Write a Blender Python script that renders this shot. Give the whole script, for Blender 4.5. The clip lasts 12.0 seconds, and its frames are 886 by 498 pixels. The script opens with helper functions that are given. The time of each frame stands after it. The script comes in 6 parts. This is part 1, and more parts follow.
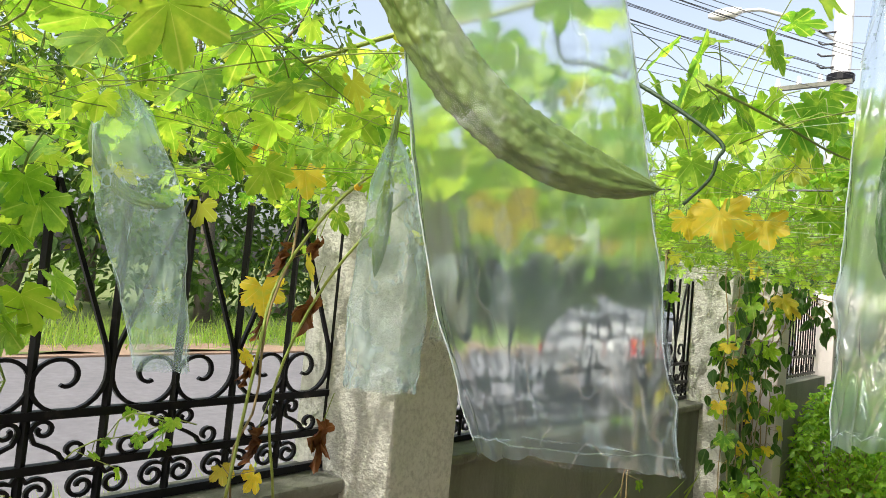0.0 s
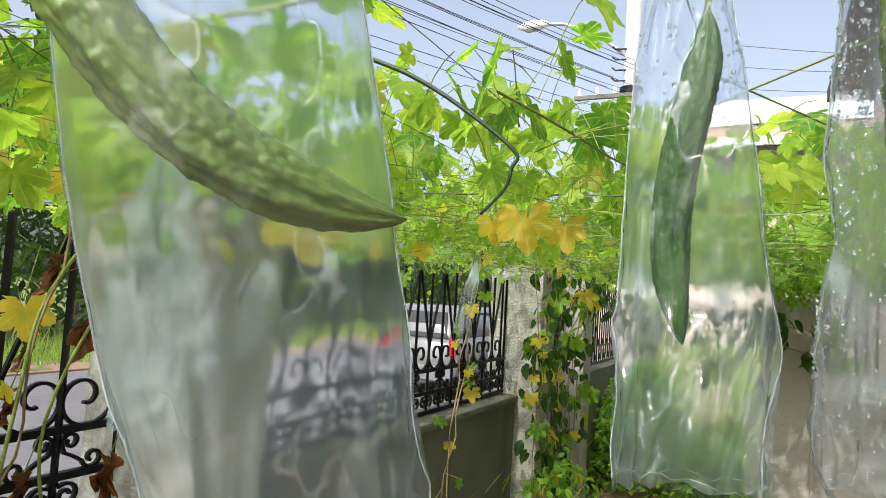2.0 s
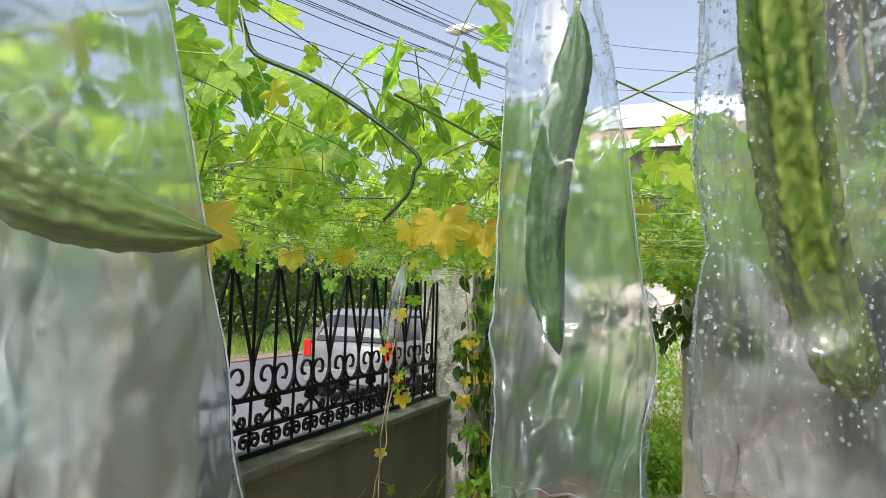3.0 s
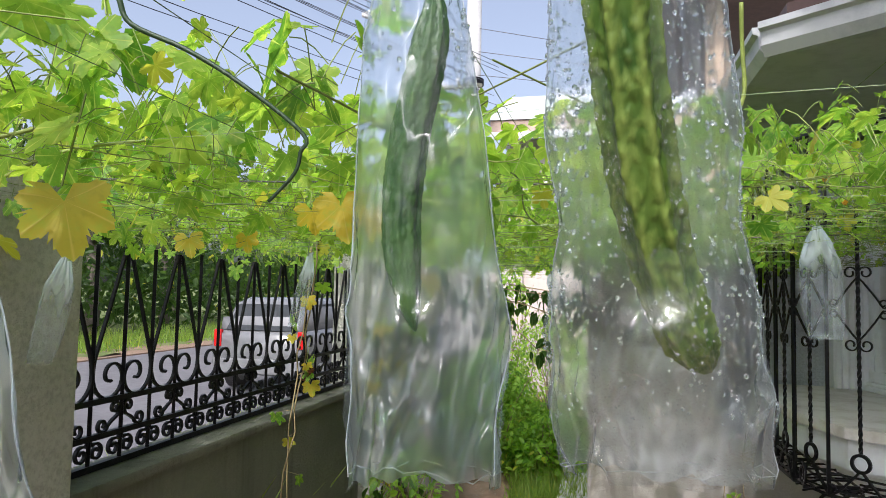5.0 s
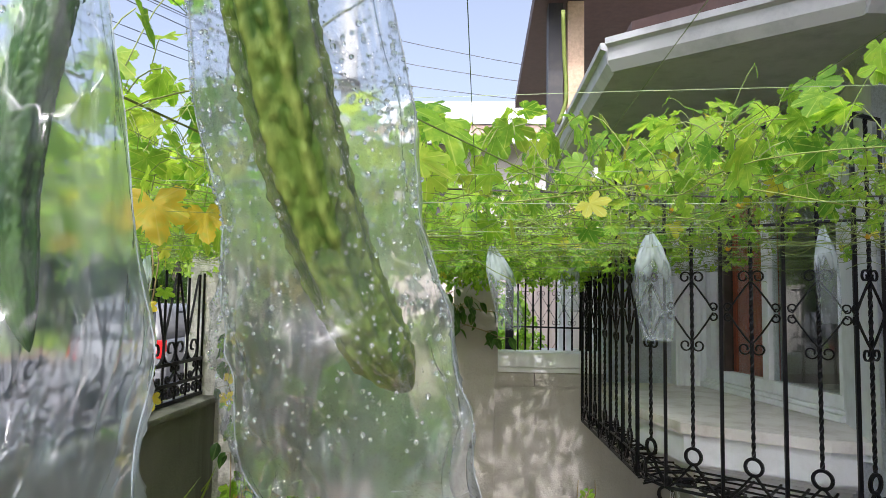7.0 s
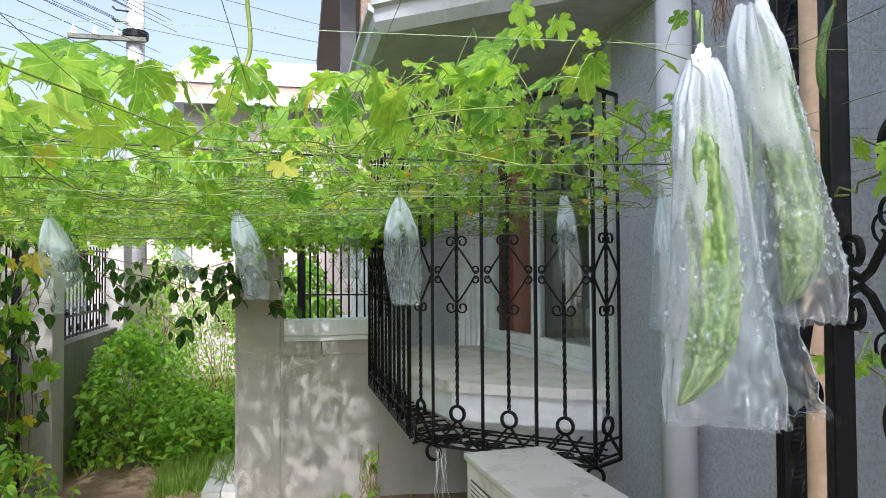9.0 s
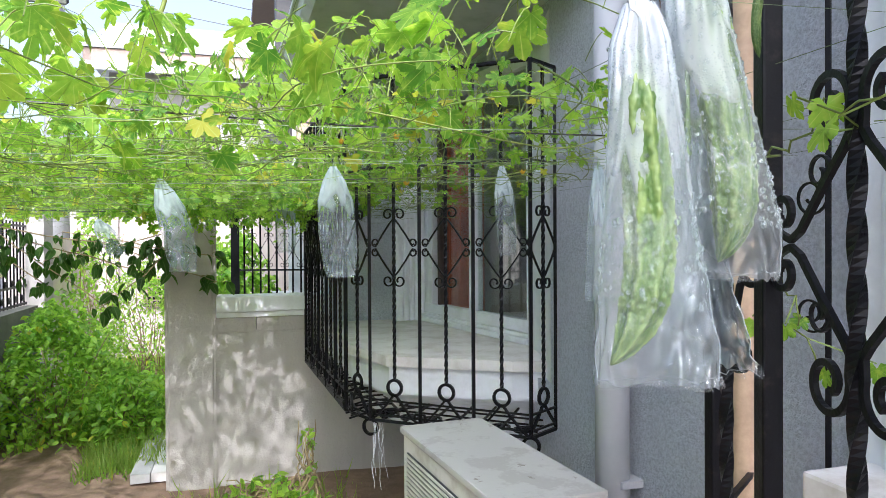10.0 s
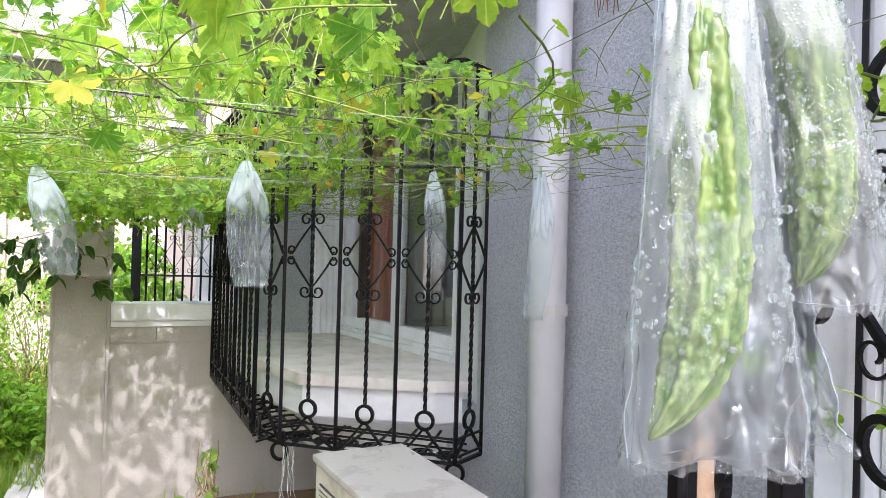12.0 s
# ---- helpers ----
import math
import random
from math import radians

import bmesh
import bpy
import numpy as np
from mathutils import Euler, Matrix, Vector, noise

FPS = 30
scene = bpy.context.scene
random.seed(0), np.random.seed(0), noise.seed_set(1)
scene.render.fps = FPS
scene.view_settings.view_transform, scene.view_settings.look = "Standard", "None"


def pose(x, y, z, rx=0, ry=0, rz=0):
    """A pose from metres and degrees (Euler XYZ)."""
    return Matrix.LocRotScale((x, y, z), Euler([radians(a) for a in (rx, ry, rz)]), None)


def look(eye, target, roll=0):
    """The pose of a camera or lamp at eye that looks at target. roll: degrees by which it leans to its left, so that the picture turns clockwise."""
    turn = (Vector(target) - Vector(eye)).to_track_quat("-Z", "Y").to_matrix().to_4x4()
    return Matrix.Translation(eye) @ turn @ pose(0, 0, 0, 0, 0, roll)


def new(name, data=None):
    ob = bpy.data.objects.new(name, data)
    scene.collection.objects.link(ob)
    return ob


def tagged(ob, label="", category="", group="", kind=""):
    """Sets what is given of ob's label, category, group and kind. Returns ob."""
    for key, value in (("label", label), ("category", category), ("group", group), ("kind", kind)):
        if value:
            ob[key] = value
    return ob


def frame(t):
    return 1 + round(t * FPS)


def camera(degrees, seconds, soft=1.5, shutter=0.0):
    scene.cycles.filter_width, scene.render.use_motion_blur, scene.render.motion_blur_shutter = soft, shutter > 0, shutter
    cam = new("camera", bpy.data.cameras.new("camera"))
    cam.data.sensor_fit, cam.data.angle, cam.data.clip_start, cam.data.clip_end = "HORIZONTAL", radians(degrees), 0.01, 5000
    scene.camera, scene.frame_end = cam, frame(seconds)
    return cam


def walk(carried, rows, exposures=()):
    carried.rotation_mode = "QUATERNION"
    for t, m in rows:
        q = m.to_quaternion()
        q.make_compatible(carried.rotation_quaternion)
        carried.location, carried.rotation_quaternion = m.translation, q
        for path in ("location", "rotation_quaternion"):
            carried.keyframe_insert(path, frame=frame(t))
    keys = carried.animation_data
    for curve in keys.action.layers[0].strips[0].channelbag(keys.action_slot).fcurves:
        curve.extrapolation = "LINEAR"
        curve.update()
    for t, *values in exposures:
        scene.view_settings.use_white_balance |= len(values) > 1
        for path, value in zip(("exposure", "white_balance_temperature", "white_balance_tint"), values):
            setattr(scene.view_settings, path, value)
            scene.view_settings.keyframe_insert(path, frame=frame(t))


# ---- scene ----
# metres; x towards the house, y along the yard, z up from the yard's ground
cam = camera(66.64, 12.0, soft=0.4)
ROWS = [
    (0.0, 1.649, -2.130, 1.663, 40.54, 2.88, 5.35),
    (0.5, 1.655, -2.133, 1.677, 40.03, 4.16, 4.85),
    (1.0, 1.656, -2.126, 1.678, 37.40, 3.76, 5.10),
    (1.5, 1.637, -2.099, 1.689, 32.49, 4.32, 4.04),
    (2.0, 1.644, -2.049, 1.688, 25.88, 4.00, 3.36),
    (2.5, 1.669, -2.032, 1.693, 22.78, 4.07, 2.98),
    (3.0, 1.670, -2.015, 1.696, 20.34, 4.47, 1.58),
    (3.2, 1.673, -2.012, 1.696, 20.04, 4.39, 1.63),
    (4.8, 1.700, -1.998, 1.690, 15.45, 3.65, 1.37),
    (5.0, 1.701, -1.997, 1.691, 13.34, 3.60, 1.17),
    (5.5, 1.705, -1.986, 1.696, 10.42, 4.10, 0.81),
    (6.0, 1.717, -1.965, 1.696, 6.27, 5.47, 1.15),
    (6.5, 1.765, -1.950, 1.698, 3.45, 5.85, 1.60),
    (7.0, 1.800, -1.925, 1.695, 3.20, 4.15, 0.90),
    (7.2, 1.816, -1.897, 1.690, 1.20, 3.30, 1.00),
    (8.8, 2.016, -1.892, 1.684, -10.10, 2.45, -0.61),
    (9.0, 2.043, -1.870, 1.692, -12.08, 1.47, -0.37),
    (9.5, 2.045, -1.861, 1.681, -14.87, 0.93, -0.61),
    (10.0, 2.065, -1.834, 1.673, -17.15, -0.52, -0.33),
    (10.5, 2.084, -1.803, 1.667, -19.46, -1.06, 0.13),
    (11.0, 2.087, -1.775, 1.658, -19.56, -0.95, 0.19),
    (11.5, 2.091, -1.711, 1.659, -22.33, -0.77, 1.33),
    (12.0, 2.108, -1.629, 1.668, -24.01, 0.55, 1.56),
]
walk(cam, [(t, pose(x, y, z, 90 + pitch, 0, yaw) @ pose(0, 0, 0, 0, 0, roll)) for t, x, y, z, yaw, pitch, roll in ROWS],
     [(0.0, 1.01, 6500, 8), (1.5, 0.83, 6350, 10), (2.5, 0.63, 6200, 11), (5.5, 0.51, 5950, 15), (6.2, 0.54, 5950, 14), (7.0, 0.74, 5950, 16), (8.8, 0.86, 5750, 13), (10.0, 1.16, 5650, 14), (10.5, 1.33, 5750, 17), (12.0, 1.46, 5900, 21)])

# ---- light ----
SUN_FROM = Vector((-0.03, -1.0, 1.05)).normalized()
world = bpy.data.worlds.new("sky")
world.use_nodes = True
scene.world = world
wn = world.node_tree.nodes
sky = wn.new("ShaderNodeTexSky")
sky.sky_type, sky.sun_disc = "NISHITA", False
sky.sun_elevation = math.asin(SUN_FROM.z)
sky.sun_rotation = math.atan2(SUN_FROM.x, SUN_FROM.y)
sky.air_density, sky.dust_density = 1.0, 6.0
wn["Background"].inputs["Strength"].default_value = 0.15
haze = wn.new("ShaderNodeHueSaturation")
haze.inputs["Saturation"].default_value, haze.inputs["Value"].default_value = 0.60, 1.2
world.node_tree.links.new(sky.outputs["Color"], haze.inputs["Color"])
world.node_tree.links.new(haze.outputs["Color"], wn["Background"].inputs["Color"])
sun = new("sun", bpy.data.lights.new("sun", "SUN"))
sun.data.energy, sun.data.angle, sun.data.color = 1.95, radians(0.9), (1.0, 0.94, 0.84)
sun.matrix_world = look(SUN_FROM * 30, (0, 0, 0))


# ---- materials ----
class Nodes:
    """A short way to write a node material."""

    def __init__(self, name):
        self.mat = bpy.data.materials.new(name)
        self.mat.use_nodes = True
        self.tree = self.mat.node_tree
        self.bsdf = self.tree.nodes["Principled BSDF"]
        self.out = self.tree.nodes["Material Output"]

    def add(self, kind, **values):
        n = self.tree.nodes.new("ShaderNode" + kind)
        for k, v in values.items():
            n.inputs[k.replace("_", " ")].default_value = v
        return n

    def wire(self, a, b):
        self.tree.links.new(a, b)

    def coord(self, which="Object"):
        return self.add("TexCoord").outputs[which]

    def noise(self, scale, detail=4.0, rough=0.55, stretch=None, which="Object"):
        n = self.add("TexNoise", Scale=scale, Detail=detail, Roughness=rough)
        c = self.coord(which)
        if stretch:
            m = self.add("Mapping")
            m.inputs["Scale"].default_value = stretch
            self.wire(c, m.inputs["Vector"])
            c = m.outputs["Vector"]
        self.wire(c, n.inputs["Vector"])
        return n.outputs["Fac"]

    def ramp(self, fac, *stops):
        r = self.add("ValToRGB")
        e = r.color_ramp.elements
        while len(e) < len(stops):
            e.new(0.5)
        for el, (p, c) in zip(e, stops):
            el.position, el.color = p, (*c, 1.0)
        self.wire(fac, r.inputs["Fac"])
        return r.outputs["Color"]

    def mix(self, fac, a, b, kind="MIX"):
        m = self.add("Mix")
        m.data_type, m.blend_type = "RGBA", kind
        for v, sock in ((fac, m.inputs[0]), (a, m.inputs[6]), (b, m.inputs[7])):
            if isinstance(v, (int, float)):
                sock.default_value = v
            elif isinstance(v, tuple):
                sock.default_value = (*v, 1.0)
            else:
                self.wire(v, sock)
        return m.outputs[2]

    def math(self, op, a, b=0.0):
        m = self.add("Math")
        m.operation = op
        for v, sock in ((a, m.inputs[0]), (b, m.inputs[1])):
            if isinstance(v, (int, float)):
                sock.default_value = v
            else:
                self.wire(v, sock)
        return m.outputs[0]

    def rand(self):
        """A number for each object, and for each loose piece of a joined mesh."""
        s = self.math("ADD", self.add("ObjectInfo").outputs["Random"], self.add("NewGeometry").outputs["Random Per Island"])
        return self.math("FRACT", s)

    def bump(self, height, strength, distance=0.01):
        b = self.add("Bump", Strength=strength, Distance=distance)
        self.wire(height, b.inputs["Height"])
        self.wire(b.outputs["Normal"], self.bsdf.inputs["Normal"])
        return b

    def base(self, colour, rough=0.7, metal=0.0):
        if isinstance(colour, tuple):
            self.bsdf.inputs["Base Color"].default_value = (*colour, 1.0)
        else:
            self.wire(colour, self.bsdf.inputs["Base Color"])
        if isinstance(rough, (int, float)):
            self.bsdf.inputs["Roughness"].default_value = rough
        else:
            self.wire(rough, self.bsdf.inputs["Roughness"])
        self.bsdf.inputs["Metallic"].default_value = metal
        return self


def stucco(name, light, dark, stain, grain=90.0, strength=0.6, streak=0.5, deep=0.008, pit_shade=0.25):
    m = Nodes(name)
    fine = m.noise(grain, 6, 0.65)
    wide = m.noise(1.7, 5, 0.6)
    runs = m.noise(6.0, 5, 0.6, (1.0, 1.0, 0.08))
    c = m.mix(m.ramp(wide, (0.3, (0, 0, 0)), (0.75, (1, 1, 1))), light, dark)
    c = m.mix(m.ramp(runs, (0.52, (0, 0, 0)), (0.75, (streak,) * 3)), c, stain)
    # shade in the grain's pits, mixed into the colour to support the bump
    c = m.mix(m.ramp(fine, (0.38, (pit_shade,) * 3), (0.56, (0, 0, 0))), c, tuple(v * (1.0 if pit_shade < 0.3 else 0.62) for v in dark))
    m.base(c, 0.9)
    m.bump(fine, strength, deep)
    return m.mat


def painted(name, colour, worn, rough=0.5, bumpy=0.15):
    m = Nodes(name)
    n = m.noise(7.0, 6, 0.65)
    c = m.mix(m.ramp(n, (0.45, (0, 0, 0)), (0.75, (1, 1, 1))), colour, worn)
    m.base(c, rough)
    m.bump(m.noise(60.0, 4), bumpy, 0.003)
    return m.mat


def iron(name="black_iron"):
    m = Nodes(name)
    n = m.noise(30.0, 5, 0.6)
    c = m.mix(m.ramp(n, (0.58, (0, 0, 0)), (0.8, (0.6,) * 3)), (0.006, 0.006, 0.008), (0.05, 0.04, 0.035))
    m.base(c, 0.38)
    m.bsdf.inputs["Specular IOR Level"].default_value = 0.18
    m.bump(m.noise(120.0, 3), 0.3, 0.002)
    return m.mat


def leaf_material(name, young, deep, glow, vein, yellow=0.06):
    m = Nodes(name)
    r = m.rand()
    uv = m.add("UVMap").outputs["UV"]
    sep = m.add("SeparateXYZ")
    m.wire(uv, sep.inputs[0])
    ang = m.math("ARCTAN2", sep.outputs[0], sep.outputs[1])
    wave = m.math("ABSOLUTE", m.math("SINE", m.math("MULTIPLY", ang, 3.27)))
    line = m.ramp(wave, (0.0, (1, 1, 1)), (0.13, (0, 0, 0)))
    blot = m.add("TexNoise", Scale=2.6, Detail=4.0, Roughness=0.6)
    blot.noise_dimensions = "4D"
    m.wire(uv, blot.inputs["Vector"])
    m.wire(m.math("MULTIPLY", r, 90.0), blot.inputs["W"])
    mottle = blot.outputs["Fac"]
    tone = m.mix(r, young, deep)
    tone = m.mix(m.ramp(mottle, (0.50, (0, 0, 0)), (0.68, (0.85,) * 3)), tone, glow)
    tone = m.mix(m.ramp(mottle, (0.32, (0.4,) * 3), (0.45, (0, 0, 0))), tone, tuple(v * 0.55 for v in deep))
    if yellow:
        tone = m.mix(m.ramp(r, (1.0 - yellow, (0, 0, 0)), (1.0 - yellow * 0.6, (1, 1, 1))), tone, (0.45, 0.47, 0.05))
    c = m.mix(m.math("MULTIPLY", line, 0.75), tone, vein)
    m.base(c, 0.5)
    m.bump(m.math("ADD", m.math("MULTIPLY", line, -0.6), mottle), 0.35, 0.004)
    tr = m.add("BsdfTranslucent")
    m.wire(m.mix(1.0, c, (1.75, 1.6, 1.15), "MULTIPLY"), tr.inputs["Color"])
    mix = m.add("MixShader")
    mix.inputs[0].default_value = 0.6
    m.wire(m.bsdf.outputs[0], mix.inputs[1])
    m.wire(tr.outputs[0], mix.inputs[2])
    m.wire(mix.outputs[0], m.out.inputs["Surface"])
    return m.mat


def film_material(name, haze, tint, blur=0.0, pull=0.8, rough=0.3, dew=0.0, crinkle=0.4):
    """Thin polythene: mostly clear, a milky haze, stress-whitened creases, a wrinkled gloss and, where dew is set, fine condensation."""
    m = Nodes(name)
    wr = m.noise(15.0, 3, 0.5, (1.0, 1.0, pull))
    m.base(tint, 0.5)
    ridge = m.math("ABSOLUTE", m.math("SUBTRACT", m.noise(24.0, 3, 0.5, (1.0, 1.0, 0.6)), 0.5))
    line = m.ramp(ridge, (0.0, (1, 1, 1)), (0.02, (0, 0, 0)))
    where = m.ramp(m.noise(9.0, 3, 0.5), (0.5, (0, 0, 0)), (0.62, (1, 1, 1)))
    fold = m.math("MULTIPLY", line, where)
    height = m.math("ADD", wr, m.math("MULTIPLY", fold, 0.05))
    bead = None
    if dew:
        cells = m.add("TexVoronoi", Scale=420.0)
        m.wire(m.coord(), cells.inputs["Vector"])
        drop = m.ramp(cells.outputs["Distance"], (0.12, (1, 1, 1)), (0.42, (0, 0, 0)))
        patch = m.ramp(m.noise(22.0, 3, 0.6), (0.42, (0, 0, 0)), (0.55, (1, 1, 1)))
        bead = m.math("MULTIPLY", drop, m.math("MULTIPLY", patch, dew))
        height = m.math("ADD", height, m.math("MULTIPLY", bead, 0.16))
    b = m.bump(height, crinkle, 0.012)
    clear = m.add("BsdfTransparent")
    clear.inputs["Color"].default_value = (0.955, 0.975, 0.985, 1)
    see = clear.outputs[0]
    if blur:
        soft = m.add("BsdfRefraction", Roughness=rough, IOR=1.035)
        soft.inputs["Color"].default_value = (0.97, 0.98, 0.985, 1)
        both_ways = m.add("MixShader")
        both_ways.inputs[0].default_value = blur
        m.wire(see, both_ways.inputs[1])
        m.wire(soft.outputs[0], both_ways.inputs[2])
        see = both_ways.outputs[0]
    tr = m.add("BsdfTranslucent")
    tr.inputs["Color"].default_value = (*tint, 1)
    body = m.add("MixShader")
    body.inputs[0].default_value = 0.5
    m.wire(m.bsdf.outputs[0], body.inputs[1])
    m.wire(tr.outputs[0], body.inputs[2])
    cloud = m.ramp(m.noise(12.0, 4, 0.55, (1.0, 1.0, 1.4 * pull)), (0.35, (haze * (0.6 if pull > 0.1 else 0.2),) * 3), (0.7, (haze * (1.4 if pull > 0.1 else 1.9),) * 3))
    white = m.add("Attribute")
    white.attribute_name = "gathered"
    milk = m.add("MixShader")
    m.wire(m.math("MINIMUM", m.math("ADD", m.math("ADD", cloud, m.math("MULTIPLY", white.outputs["Fac"], m.math("ADD", m.math("MULTIPLY", wr, 1.2), 0.4))), m.math("MULTIPLY", fold, 0.10 + 0.7 * haze)), 0.8), milk.inputs[0])
    m.wire(see, milk.inputs[1])
    m.wire(body.outputs[0], milk.inputs[2])
    gloss = m.add("BsdfGlossy", Roughness=0.10)
    m.wire(b.outputs["Normal"], gloss.inputs["Normal"])
    edge_on = m.add("LayerWeight", Blend=0.5)
    m.wire(b.outputs["Normal"], edge_on.inputs["Normal"])
    slant = m.math("ADD", m.math("MULTIPLY", m.math("POWER", edge_on.outputs["Facing"], 4.0), 0.9), 0.04)
    shine = m.add("MixShader")
    amount = m.math("ADD", m.math("MULTIPLY", m.math("MINIMUM", slant, 0.6), 0.6), m.math("MULTIPLY", fold, 0.15))
    if bead is not None:
        amount = m.math("ADD", amount, m.math("MULTIPLY", bead, 0.22))
    m.wire(amount, shine.inputs[0])
    m.wire(milk.outputs[0], shine.inputs[1])
    m.wire(gloss.outputs[0], shine.inputs[2])
    m.wire(shine.outputs[0], m.out.inputs["Surface"])
    return m.mat


def gourd_material(name, deep, mid, pale):
    m = Nodes(name)
    warts = m.noise(110.0, 3, 0.5, (1, 1, 0.5))
    wide = m.noise(18.0, 4, 0.6)
    ridge = m.add("Attribute")
    ridge.attribute_name = "ridge"
    c = m.mix(m.ramp(wide, (0.35, (0, 0, 0)), (0.7, (1, 1, 1))), deep, mid)
    c = m.mix(m.math("MULTIPLY", ridge.outputs["Fac"], 0.6), c, pale)
    c = m.mix(m.ramp(warts, (0.5, (0, 0, 0)), (0.75, (0.6,) * 3)), c, pale)
    m.base(c, 0.42)
    m.bsdf.inputs["Specular IOR Level"].default_value = 0.35
    m.bsdf.inputs["Subsurface Weight"].default_value = 0.05
    m.bsdf.inputs["Subsurface Radius"].default_value = (0.005, 0.008, 0.002)
    m.bump(warts, 0.4, 0.002)
    return m.mat


def plain_noise(name, a, b, scale, rough=0.8, strength=0.3, dist=0.01, detail=6.0):
    m = Nodes(name)
    n = m.noise(scale, detail, 0.62)
    w = m.noise(scale * 0.13, 4, 0.6)
    c = m.mix(m.ramp(n, (0.3, (0, 0, 0)), (0.72, (1, 1, 1))), a, b)
    c = m.mix(m.ramp(w, (0.42, (0, 0, 0)), (0.7, (0.5,) * 3)), c, tuple(v * 0.6 for v in a))
    m.base(c, rough)
    m.bump(n, strength, dist)
    return m.mat


def varied(name, a, b, rough=0.8, scale=40.0):
    """Pieces that differ from one another."""
    m = Nodes(name)
    c = m.mix(m.rand(), a, b)
    c = m.mix(m.ramp(m.noise(scale, 5), (0.4, (0, 0, 0)), (0.75, (0.5,) * 3)), c, tuple(v * 0.5 for v in a))
    m.base(c, rough)
    m.bump(m.noise(scale * 2, 4), 0.3, 0.005)
    return m.mat


def glass_material(name="window_glass"):
    m = Nodes(name)
    m.base((0.9, 0.95, 0.93), 0.02)
    clear = m.add("BsdfTransparent")
    clear.inputs["Color"].default_value = (0.88, 0.92, 0.9, 1)
    gloss = m.add("BsdfGlossy", Roughness=0.02)
    slant = m.add("LayerWeight", Blend=0.5).outputs["Facing"]
    mix = m.add("MixShader")
    m.wire(m.math("ADD", m.math("MULTIPLY", m.math("POWER", slant, 3.0), 0.6), 0.10), mix.inputs[0])
    m.wire(clear.outputs[0], mix.inputs[1])
    m.wire(gloss.outputs[0], mix.inputs[2])
    m.wire(mix.outputs[0], m.out.inputs["Surface"])
    return m.mat


# base colour holds the low wall's shade as well as its stains
FENCE_WALL = stucco("shaded_weathered_stucco", (0.20, 0.20, 0.165), (0.12, 0.125, 0.10), (0.05, 0.055, 0.035), 45.0, 1.2, 0.8)
PILLAR_STUCCO = stucco("grey_pillar_stucco", (0.60, 0.59, 0.54), (0.46, 0.46, 0.41), (0.16, 0.16, 0.13), 60.0, 1.0, 0.4, 0.022, 0.5)
WHITE_STUCCO = stucco("cream_stucco", (0.50, 0.47, 0.44), (0.42, 0.39, 0.365), (0.30, 0.27, 0.24), 50.0, 0.7, 0.35, 0.012, 0.2)
HOUSE_STUCCO = stucco("grey_white_stucco", (0.80, 0.84, 0.92), (0.73, 0.77, 0.86), (0.60, 0.63, 0.70), 75.0, 1.0, 0.25, 0.05, 0.45)
TRIM = painted("white_painted_trim", (0.80, 0.82, 0.86), (0.66, 0.67, 0.69), 0.5)
LEDGE = painted("dusty_white_ledge", (0.74, 0.72, 0.70), (0.52, 0.48, 0.43), 0.6)
FRAME_BROWN = painted("dark_brown_frame", (0.05, 0.035, 0.03), (0.09, 0.07, 0.06), 0.5)
IRON = iron()
AC_PAINT = painted("aged_cream_enamel", (0.70, 0.69, 0.64), (0.42, 0.38, 0.32), 0.45)
am = Nodes("peeling_enamel_top")
ac_c = am.mix(am.ramp(am.noise(5.0, 6, 0.7), (0.5, (0, 0, 0)), (0.56, (0.8,) * 3)), (0.50, 0.49, 0.465), (0.40, 0.385, 0.36))
ac_c = am.mix(am.ramp(am.noise(11.0, 7, 0.72), (0.62, (0, 0, 0)), (0.65, (1,) * 3)), ac_c, (0.24, 0.21, 0.18))
am.base(ac_c, 0.55)
am.bump(am.noise(40.0, 5), 0.3, 0.003)
AC_TOP = am.mat
PIPE = painted("grey_pvc", (0.47, 0.48, 0.50), (0.40, 0.41, 0.43), 0.4, 0.05)
DARK = painted("dark_metal_sheet", (0.03, 0.03, 0.035), (0.06, 0.055, 0.05), 0.5)
ROAD = plain_noise("road_concrete", (0.165, 0.16, 0.17), (0.115, 0.112, 0.118), 9.0, 0.9, 0.2, 0.01)
SOIL = plain_noise("garden_soil", (0.30, 0.20, 0.14), (0.19, 0.13, 0.085), 12.0, 0.95, 0.6, 0.03)
TURF = plain_noise("rough_turf", (0.10, 0.15, 0.03), (0.17, 0.19, 0.06), 5.0, 0.95, 0.6, 0.04)
SLAB = plain_noise("grey_slab", (0.5, 0.5, 0.5), (0.4, 0.4, 0.4), 14.0, 0.8, 0.2, 0.005)
BARK = plain_noise("tree_bark", (0.20, 0.17, 0.14), (0.10, 0.08, 0.065), 22.0, 0.9, 0.8, 0.02)
WOOD = plain_noise("bare_bamboo", (0.62, 0.45, 0.31), (0.42, 0.30, 0.20), 30.0, 0.6, 0.3, 0.004)
VINE_LEAF = leaf_material("vine_leaf", (0.29, 0.50, 0.045), (0.085, 0.25, 0.022), (0.39, 0.55, 0.065), (0.50, 0.61, 0.15), 0.05)
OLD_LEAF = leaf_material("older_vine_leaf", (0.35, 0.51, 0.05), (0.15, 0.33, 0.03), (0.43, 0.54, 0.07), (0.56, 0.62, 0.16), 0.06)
YELLOW_LEAF = leaf_material("yellowing_leaf", (0.62, 0.48, 0.03), (0.50, 0.44, 0.05), (0.44, 0.48, 0.06), (0.66, 0.56, 0.14), 0.0)
